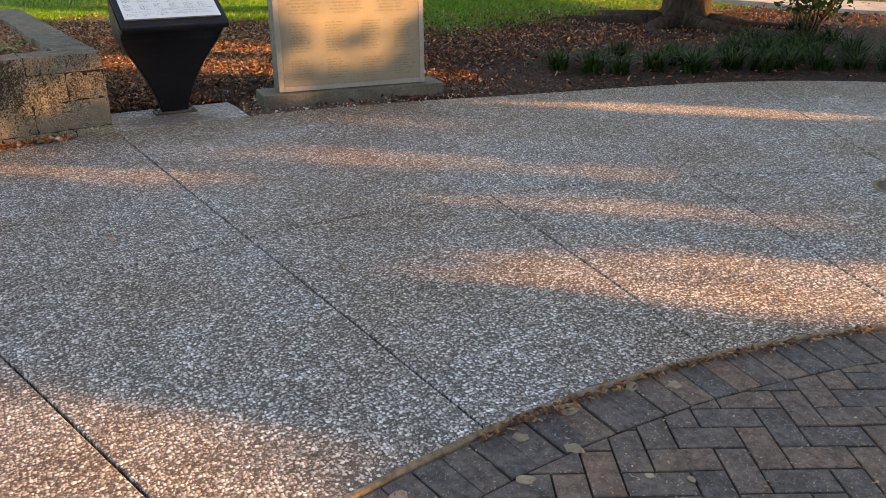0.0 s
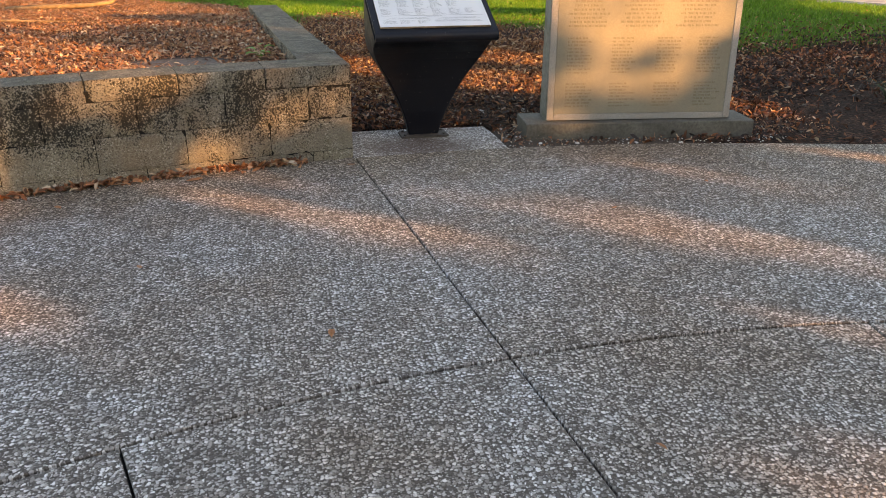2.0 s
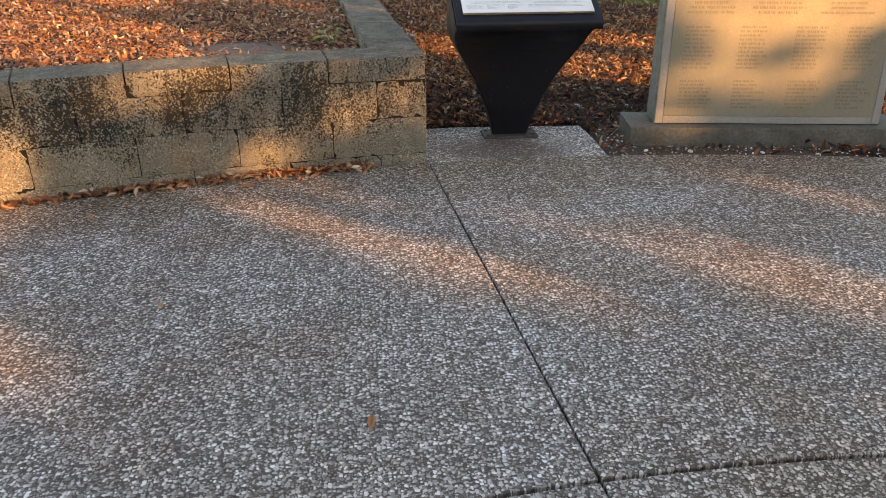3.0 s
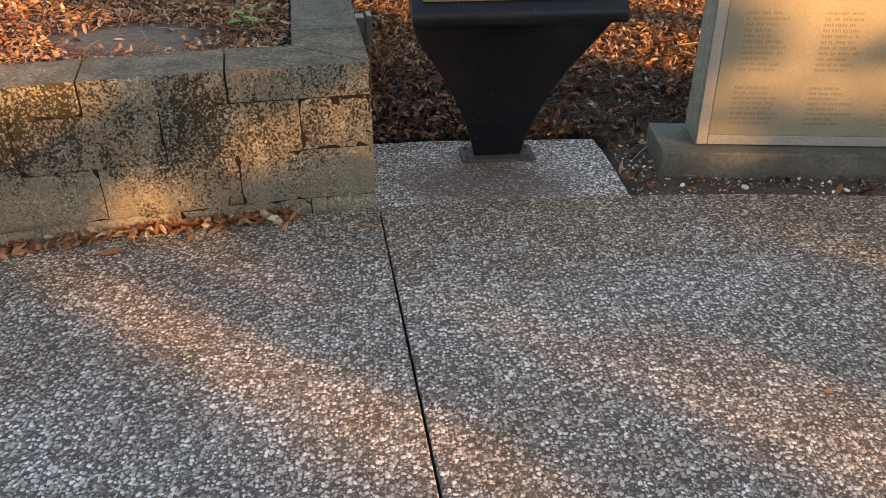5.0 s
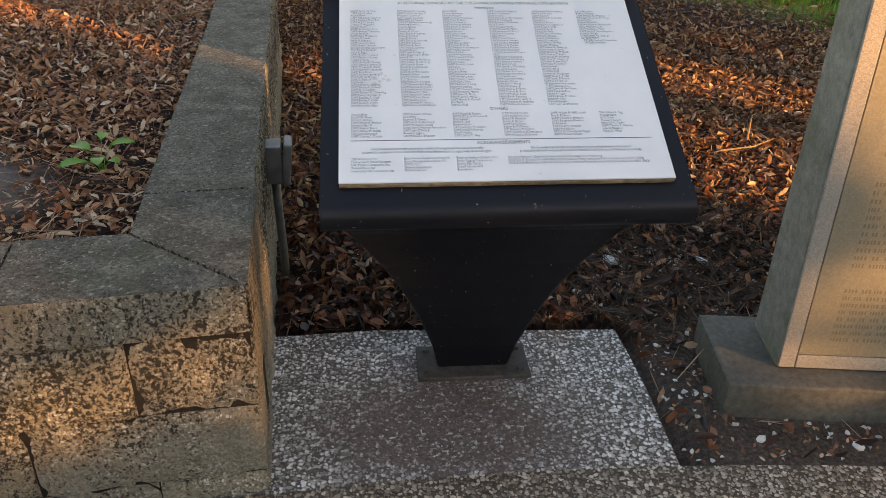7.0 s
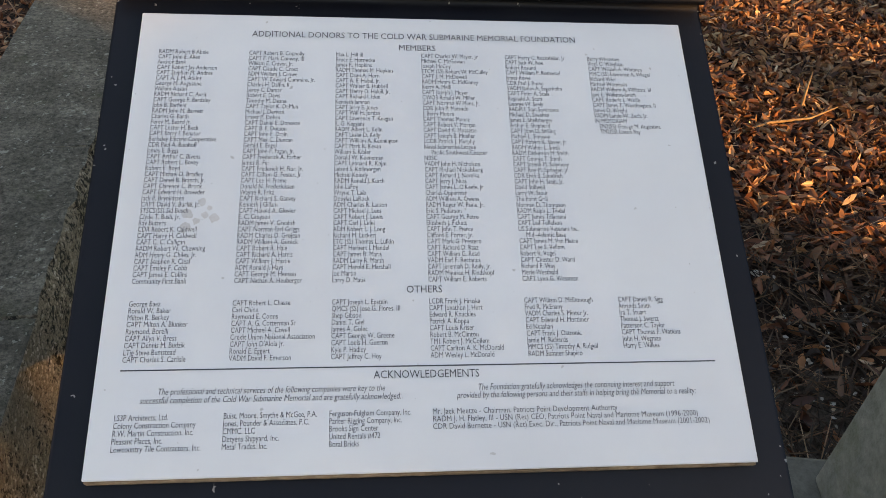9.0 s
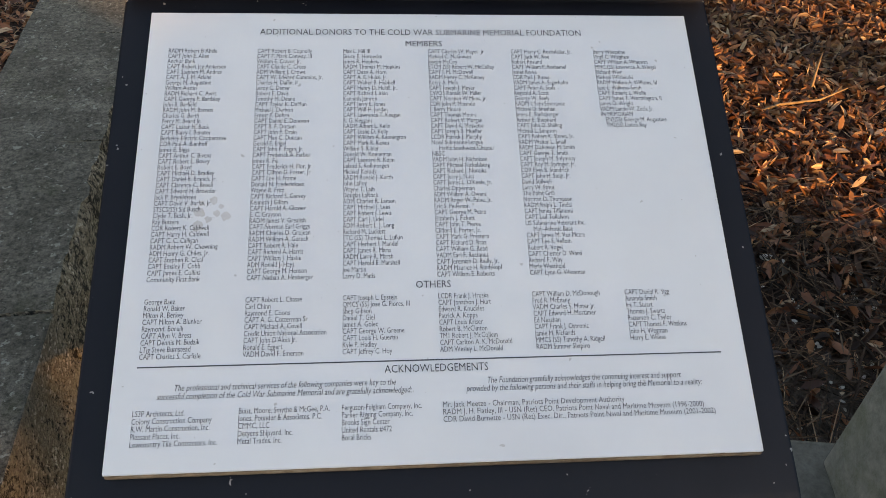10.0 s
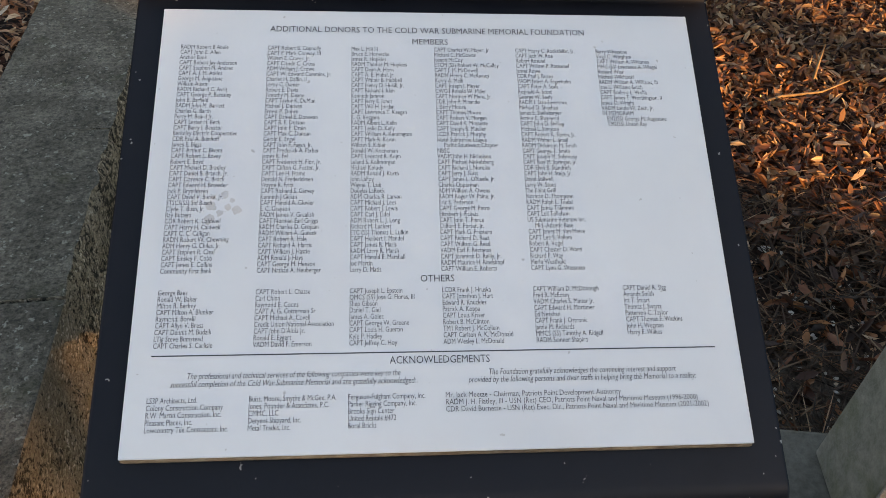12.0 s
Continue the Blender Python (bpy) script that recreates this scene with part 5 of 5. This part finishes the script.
def on_path(x, y):
    near = np.full(len(x), 1e9)
    for mx, my in MIDS:
        near = np.minimum(near, np.hypot(x - mx, y - my))
    return near < 1.08


def grass(x0, x1, y0, y1, n, h, seed):
    g = np.random.default_rng(seed)
    x, y = g.uniform(x0, x1, n), g.uniform(y0, y1, n)
    ok = (beyond_rim(x, y) > 0.1 + g.normal(0, 0.35, n)) & ~on_path(x, y)
    x, y = x[ok], y[ok]
    n = len(x)
    z = terrain(x, y)
    az, hh, lean = g.uniform(0, 2 * np.pi, n), h * g.uniform(0.5, 1.4, n), g.uniform(0.1, 0.9, n)
    w = 0.004 + 0.003 * g.uniform(0, 1, n)
    w = w * (1 + np.clip(y - 12, 0, 12) * 0.12)
    d = np.stack([np.cos(az), np.sin(az), np.zeros(n)], 1)
    s = np.stack([-np.sin(az), np.cos(az), np.zeros(n)], 1) * w[:, None]
    c = np.stack([x, y, z - 0.005], 1)
    mid = c + d * (hh * lean * 0.3)[:, None] + np.array((0, 0, 1)) * (hh * 0.6)[:, None]
    tip = c + d * (hh * lean)[:, None] + np.array((0, 0, 1)) * hh[:, None]
    v = np.stack([c - s, c + s, mid + s * 0.8, tip, mid - s * 0.8], 1).reshape(-1, 3)
    b = np.arange(n)[:, None] * 5
    return v, b + np.array([[0, 1, 2, 3, 4]])


gs = [grass(-5, 6, 11, 16, 70000, 0.052, 60), grass(4, 14, 9.5, 16, 38000, 0.055, 61), grass(-9, 14, 16, 28, 46000, 0.07, 62), grass(12, 20, 5, 20, 12000, 0.075, 63)]
off, vs, fs = 0, [], []
for v, f in gs:
    vs.append(v)
    fs.append(f + off)
    off += len(v)
tagged(new("grass", fast_mesh("grass", np.concatenate(vs), np.concatenate(fs), GRASS)), "fresh green mown lawn with uneven tufts", "grass", kind="stuff")


# ---- plants ----
def clump_mesh(seed, count, length, material, width=0.006):
    g = random.Random(seed)
    verts, faces = [], []
    for k in range(count):
        a, ln = g.uniform(0, 2 * math.pi), length * g.uniform(0.6, 1.15)
        x, y, spread = g.gauss(0, 0.05), g.gauss(0, 0.05), g.uniform(0.55, 1.1)
        base = len(verts)
        for q in range(5):
            t = q / 4
            r, z = ln * spread * (t ** 1.3) * 0.75, ln * (0.95 * t - 0.62 * spread * t * t)
            w = width * (1 - t * 0.85)
            cx, cy = x + math.cos(a) * r, y + math.sin(a) * r
            verts += [(cx - math.sin(a) * w, cy + math.cos(a) * w, z - 0.01), (cx + math.sin(a) * w, cy - math.cos(a) * w, z - 0.01)]
        faces += [(base + 2 * q, base + 2 * q + 1, base + 2 * q + 3, base + 2 * q + 2) for q in range(4)]
    return mesh_of("lilyturf", verts, faces, material)


clumps = [clump_mesh(70 + k, 120, 0.46, BLADE, 0.009) for k in range(3)]
rng = random.Random(8)
for x, y in ((5.35, 6.35), (5.75, 6.75), (6.05, 6.15), (6.5, 6.4), (6.85, 5.85), (7.2, 6.3), (7.3, 5.55), (7.75, 5.75), (7.95, 5.2), (8.35, 5.5), (7.7, 6.6), (8.6, 6.3), (8.45, 4.75), (9.0, 5.1), (8.9, 4.2), (9.5, 6.6), (6.3, 7.0), (10.2, 7.6), (5.6, 6.2), (6.3, 5.85), (6.65, 6.1), (7.0, 5.6), (7.5, 5.95), (7.6, 5.3), (8.15, 5.85), (8.2, 4.95), (8.7, 5.3), (8.75, 4.5), (8.1, 6.2), (9.3, 4.6), (9.2, 5.6), (6.9, 6.7), (5.2, 6.7), (8.3, 6.8), (9.6, 5.3), (9.1, 6.0)):
    ob = new("lilyturf", clumps[rng.randrange(3)])
    ob.matrix_basis = Matrix.Translation((x, y, float(terrain(x, y)))) @ pose(0, 0, 0, 0, 0, rng.uniform(0, 360)) @ Matrix.Scale(rng.uniform(0.8, 1.15), 4)
    tagged(ob, "dark green arching lilyturf clump in leaf mould", "plant", "lilyturf along the plaza edge")

# shrub with bare lower stems
shrub = thing("shrub", (8.95, 6.55, float(terrain(8.95, 6.55))), "loose evergreen shrub with bare dark stems", "shrub")
rng = random.Random(5)
tips = []
for k in range(11):
    a, ln = rng.uniform(0, 2 * math.pi), rng.uniform(0.9, 1.5)
    pts = [(0.05 * math.cos(a), 0.05 * math.sin(a), -0.03)] + [(math.cos(a) * ln * 0.42 * t + rng.gauss(0, 0.03), math.sin(a) * ln * 0.42 * t + rng.gauss(0, 0.03), ln * t) for t in (0.25, 0.5, 0.75, 1.0)]
    v, f = tube(pts, [0.016, 0.013, 0.010, 0.007, 0.003], 6)
    child("stem", mesh_of("stem", v, f, BARK, True), shrub)
    for p in pts[2:]:
        tips += [np.array(p) + np.array([rng.gauss(0, 0.13), rng.gauss(0, 0.13), rng.gauss(0.02, 0.12)]) for q in range(32)]
v, f = leaf_quads(np.array(tips), 0.045, 9)
child("foliage", fast_mesh("foliage", v, f, BLADE), shrub)

# seedling in the planter
weed = thing("seedling", (0.165, 6.84, float(terrain(0.165, 6.84))), "small bright green seedling among dead leaves", "plant")
weed.scale = (0.98, 0.98, 0.98)
for k, (a, ln, w, h) in enumerate(((20, 0.075, 0.05, 0.075), (150, 0.08, 0.055, 0.06), (215, 0.085, 0.055, 0.04), (285, 0.06, 0.04, 0.055), (85, 0.055, 0.04, 0.085), (330, 0.05, 0.035, 0.04))):
    c, s = math.cos(radians(a)), math.sin(radians(a))
    prof = ((0.02, 0.02), (0.3, 0.75), (0.55, 1.0), (0.8, 0.7), (1.0, 0.03))
    vv, ff = [], []
    for t, wd in prof:
        for side in (-1, 0, 1):
            r, o = 0.03 + ln * t, side * w / 2 * wd
            vv.append((c * r - s * o, s * r + c * o, h + 0.012 * math.sin(3 * t) + 0.006 * abs(side)))
    for q in range(4):
        ff += [(3 * q, 3 * q + 1, 3 * q + 4, 3 * q + 3), (3 * q + 1, 3 * q + 2, 3 * q + 5, 3 * q + 4)]
    child("leaf", mesh_of("leaf", vv, ff, WEED, True), weed)
    v, f = tube([(0, 0, -0.01), (c * 0.015, s * 0.015, h * 0.6), (c * 0.035, s * 0.035, h)], [0.002, 0.0016, 0.0012], 5)
    child("stem", mesh_of("stem", v, f, WEED), weed)


# ---- fallen branches, stones, stray leaves ----
def branch(place, pts, r, label, turn=0.0):
    ob = thing("fallen_branch", place, label, "branch", turn=turn)
    v, f = tube(pts, [r * (1 - 0.75 * k / (len(pts) - 1)) for k in range(len(pts))], 8)
    child("limb", mesh_of("limb", v, f, WOOD, True), ob)
    return ob


def on_bed(x, y):
    return (x, y, float(terrain(x, y)) + 0.02)


b = branch(on_bed(-2.2, 9.93), [(0, 0, 0), (0.4, 0.02, 0.02), (0.75, 0.02, 0.03), (0.95, 0.06, 0.05), (1.04, 0.18, 0.12), (1.07, 0.28, 0.20), (1.03, 0.34, 0.29), (1.08, 0.38, 0.34)], 0.028, "forked bare tan branch lying on leaves")
v, f = tube([(1.06, 0.27, 0.19), (1.13, 0.29, 0.20), (1.24, 0.30, 0.20)], [0.012, 0.009, 0.003], 7)
child("fork", mesh_of("fork", v, f, WOOD, True), b)
branch(on_bed(-2.5, 9.0), [(0, 0, 0), (0.4, 0.02, 0.015), (0.8, -0.02, 0.01), (1.2, 0.02, 0.0)], 0.02, "straight dead branch lying on leaves", -4)
branch(on_bed(-0.12, 8.40), [(0, 0, 0.0), (0.1, 0.12, 0.012), (0.28, 0.25, 0.02)], 0.010, "short tan stick lying on leaves")
branch(on_bed(2.45, 8.05), [(0, 0, 0.0), (0.14, 0.05, 0.02), (0.3, 0.07, 0.03), (0.42, 0.12, 0.05)], 0.008, "thin broken twig on sunlit leaves")
branch(on_bed(2.75, 8.2), [(0, 0, 0.0), (0.03, 0.06, 0.06), (0.05, 0.1, 0.13)], 0.008, "short upright twig in the leaves")
branch(on_bed(1.95, 7.6), [(0, 0, 0.0), (0.12, -0.1, 0.01), (0.3, -0.18, 0.01)], 0.005, "thin dark twig on soil")


def pebble_mesh(seed, sx, sy, sz):
    g = random.Random(seed)
    bm = bmesh.new()
    bmesh.ops.create_icosphere(bm, subdivisions=1, radius=1)
    for q in bm.verts:
        q.co *= g.uniform(0.75, 1.2)
        q.co = Vector((q.co.x * sx, q.co.y * sy, q.co.z * sz))
    me = bpy.data.meshes.new("stone")
    bm.to_mesh(me)
    bm.free()
    me.materials.append(SHELL)
    return me


rng = random.Random(12)
peb = [pebble_mesh(k, 0.028, 0.02, 0.012) for k in range(4)]
for x, y, s in ((1.79, 7.13, 1.3), (1.75, 7.08, 1.0), (1.83, 7.17, 1.2), (1.80, 7.20, 0.8), (1.71, 7.02, 0.9), (1.62, 6.93, 0.8), (1.66, 6.86, 0.6), (2.13, 7.10, 1.3), (1.90, 6.95, 0.6), (1.97, 6.93, 0.5), (1.84, 6.86, 0.6), (1.50, 6.80, 0.9), (1.92, 6.68, 0.5), (2.05, 6.80, 0.5), (2.25, 7.3, 0.7), (1.80, 6.62, 0.4), (1.95, 6.2, 0.6), (2.2, 6.16, 0.7), (2.6, 6.1, 0.6), (2.9, 6.05, 0.5)):
    ob = new("stone", peb[rng.randrange(4)])
    ob.matrix_basis = Matrix.Translation((x, y, float(terrain(x, y)) + 0.006 * s)) @ pose(0, 0, 0, rng.uniform(-15, 15), rng.uniform(-15, 15), rng.uniform(0, 360)) @ Matrix.Scale(s, 4)
    tagged(ob, "small white stone lying on dark soil", "stone", "white stones by the memorial")


def stray_leaf(x, y, z, turn, size, material=LITTER):
    v, f = flat_leaves(np.array([0.0]), np.array([0.0]), size, size * 0.45, 0.1, 0.0045, int(turn), 0.0)
    ob = new("fallen_leaf", mesh_of("fallen_leaf", v, [tuple(q) for q in f], material))
    ob.matrix_basis = pose(x, y, z, 0, 0, turn)
    tagged(ob, "single dry brown leaf lying on the paving", "leaf", "stray leaves on the plaza")


for x, y, t, s in ((0.345, 3.852, 10, 0.085), (0.655, 5.93, 70, 0.06), (-0.25, 5.80, 30, 0.09), (0.02, 5.88, 200, 0.07), (-0.9, 5.45, 120, 0.06), (1.9, 4.9, 50, 0.04), (2.6, 5.2, 80, 0.05), (1.2, 3.0, 15, 0.04), (-0.4, 4.6, 99, 0.045)):
    stray_leaf(x, y, 0.001, t, s)

MUD = speckle("dried_mud", ((0.3, (0.19, 0.145, 0.105)), (0.7, (0.34, 0.275, 0.20))), 60)
rng = random.Random(31)
for x, y, s in ((1.175, 1.595, 0.030), (1.282, 1.472, 0.030), (1.39, 1.638, 0.038), (1.658, 1.647, 0.036), (1.795, 1.578, 0.030), (1.077, 1.426, 0.03), (1.391, 1.269, 0.016), (1.482, 1.198, 0.016), (0.737, 1.537, 0.03)):
    bm = bmesh.new()
    n = 11
    rim = [(s * rng.uniform(0.7, 1.15) * math.cos(2 * math.pi * k / n), s * rng.uniform(0.55, 0.95) * math.sin(2 * math.pi * k / n)) for k in range(n)]
    low, high = [bm.verts.new((a, b, 0)) for a, b in rim], [bm.verts.new((a * 0.8, b * 0.8, 0.002)) for a, b in rim]
    bm.faces.new(high)
    for k in range(n):
        bm.faces.new((low[k], low[(k + 1) % n], high[(k + 1) % n], high[k]))
    me = bpy.data.meshes.new("mud_spot")
    bm.to_mesh(me)
    bm.free()
    me.materials.append(MUD)
    ob = new("mud_spot", me)
    ob.matrix_basis = pose(x, y, -0.0065, 0, 0, rng.uniform(0, 360))
    tagged(ob, "dried tan mud spot on dark brick", "mud spot", "mud spots on the bricks")

# valve cover let into the paving
cover = thing("valve_cover", (4.47, 2.45, 0.0), "round cast valve cover with a tan rim in the paving", "cover")
rim = []
for k in range(33):
    a = 2 * math.pi * k / 32
    rim.append([Vector((r * math.cos(a), r * math.sin(a), z)) for r, z in ((0.170, -0.01), (0.166, 0.008), (0.146, 0.008), (0.142, -0.01))])
v, f = loft(rim, closed=False)
child("rim", mesh_of("rim", v, f, EDGE), cover, "tan weathered rim")
v, f = loft([[Vector((r * math.cos(2 * math.pi * k / 32), r * math.sin(2 * math.pi * k / 32), z)) for k in range(32)] for r, z in ((0.140, -0.01), (0.140, 0.004), (0.134, 0.0065))])
child("lid", mesh_of("lid", v, f, PLATE), cover, "dark cast lid")

# fence post beyond the path
post = thing("post", (17.2, 10.9, float(terrain(17.2, 10.9))), "slim dark wooden post standing in the lawn", "post")
part("shaft", box_bm(-0.05, 0.05, -0.05, 0.05, -0.05, 1.3, 0.008), WOOD, post)
part("cap", box_bm(-0.06, 0.06, -0.06, 0.06, 1.3, 1.34, 0.008), WOOD, post)


# ---- brick paving in the middle of the plaza ----
paving = thing("brick_paving", (0, 0, 0), "dark clay pavers laid in herringbone with sandy joints", "paving", kind="structure")
v = [polar(R_BRICK - 0.01, 3 * k, -0.022) for k in range(120)][::-1]
child("sand_bed", mesh_of("sand_bed", v, [tuple(range(120))], SAND), paving, "dark sandy joints")
BW, BLN, J = 0.100, 0.200, 0.006
ca, sa = math.cos(radians(-27.5)), math.sin(radians(-27.5))
OX, OY = 1.69, 1.36


def clip(poly, r):
    """The part of a brick's outline inside the circle."""
    out_pts = []
    for i, p in enumerate(poly):
        q = poly[(i + 1) % len(poly)]
        dp, dq = math.hypot(p[0] - CX, p[1] - CY) - r, math.hypot(q[0] - CX, q[1] - CY) - r
        if dp <= 0:
            out_pts.append(p)
        if dp * dq < 0:
            k = dp / (dp - dq)
            out_pts.append((p[0] + (q[0] - p[0]) * k, p[1] + (q[1] - p[1]) * k))
    return out_pts


def brick_solid(pts, z, c=0.004):
    """Prism with a chamfered top."""
    mx, my = sum(p[0] for p in pts) / len(pts), sum(p[1] for p in pts) / len(pts)
    n = len(pts)
    shrink = [(p[0] + (mx - p[0]) * c / max(math.hypot(mx - p[0], my - p[1]), 0.01), p[1] + (my - p[1]) * c / max(math.hypot(mx - p[0], my - p[1]), 0.01)) for p in pts]
    verts = [(x, y, z - 0.05) for x, y in pts] + [(x, y, z - c * 0.7) for x, y in pts] + [(x, y, z) for x, y in shrink]
    faces = [tuple(range(2 * n, 3 * n))]
    for b0 in (0, n):
        faces += [(b0 + k, b0 + (k + 1) % n, b0 + n + (k + 1) % n, b0 + n + k) for k in range(n)]
    return verts, faces


rng = random.Random(77)
full = {}
for kind in (0, 1):
    w, h = (BLN, BW) if kind == 0 else (BW, BLN)
    pts = [(J / 2 - 0, J / 2), (w - J / 2, J / 2), (w - J / 2, h - J / 2), (J / 2, h - J / 2)]
    vv, ff = brick_solid(pts, 0.0)
    full[kind] = mesh_of("brick", vv, ff, BRICK)
rest_v, rest_f, made = [], [], 0
# one ring of bricks set side by side against the edging
RING, R_IN = 252, R_BRICK - 0.222
half = math.pi / RING
pts = [(r * math.sin(a), r * math.cos(a)) for r, a in ((R_BRICK - 0.020, -half + 0.0007), (R_IN + 0.003, -half + 0.0007), (R_IN + 0.003, half - 0.0007), (R_BRICK - 0.020, half - 0.0007))]
vv, ff = brick_solid(pts, 0.0)
ring_brick = mesh_of("brick", vv, ff, BRICK)
for k in range(RING):
    a = 360 * k / RING
    m = pose(CX, CY, -0.008 + rng.uniform(-0.002, 0.002), 0, 0, -a + rng.uniform(-0.06, 0.06))
    if a < 50 or a > 335:
        ob = new("brick", ring_brick)
        ob.parent = paving
        ob.matrix_basis = m
        made += 1
    else:
        o = len(rest_v)
        rest_v += [tuple(m @ Vector(q)) for q in vv]
        rest_f += [tuple(q + o for q in fc) for fc in ff]
for i in range(-60, 61):
    for j in range(-60, 61):
        # herringbone: a lying and a standing brick, stepping along the diagonal
        for kind, x0, y0 in ((0, i * BW + j * 2 * BW, i * BW - j * 2 * BW), (1, i * BW + j * 2 * BW - BW, i * BW - j * 2 * BW)):
            w, h = (BLN, BW) if kind == 0 else (BW, BLN)
            poly = [(OX + ca * a - sa * b, OY + sa * a + ca * b) for a, b in ((x0 + J / 2, y0 + J / 2), (x0 + w - J / 2, y0 + J / 2), (x0 + w - J / 2, y0 + h - J / 2), (x0 + J / 2, y0 + h - J / 2))]
            far = [math.hypot(px - CX, py - CY) for px, py in poly]
            if min(far) > R_IN - 0.01:
                continue
            z = -0.008 + rng.uniform(-0.003, 0.002)
            mx, my = sum(p[0] for p in poly) / 4, sum(p[1] for p in poly) / 4
            near = 0.3 < mx < 3.2 and my > 0.55 and made < 290
            if max(far) < R_IN - 0.003:
                if near:
                    ob = new("brick", full[kind])
                    ob.parent = paving
                    ob.matrix_basis = Matrix.Translation((OX + ca * x0 - sa * y0, OY + sa * x0 + ca * y0, z)) @ pose(0, 0, 0, rng.uniform(-0.5, 0.5), rng.uniform(-0.5, 0.5), -27.5)
                    made += 1
                    continue
            else:
                poly = clip(poly, R_IN - 0.003)
                if len(poly) < 3:
                    continue
            vv, ff = brick_solid(poly, z)
            if near:
                child("brick", mesh_of("brick", vv, ff, BRICK), paving)
                made += 1
            else:
                o = len(rest_v)
                rest_v += vv
                rest_f += [tuple(q + o for q in fc) for fc in ff]
tagged(child("outer_bricks", mesh_of("outer_bricks", rest_v, rest_f, BRICK), paving), "further herringbone pavers", kind="stuff")
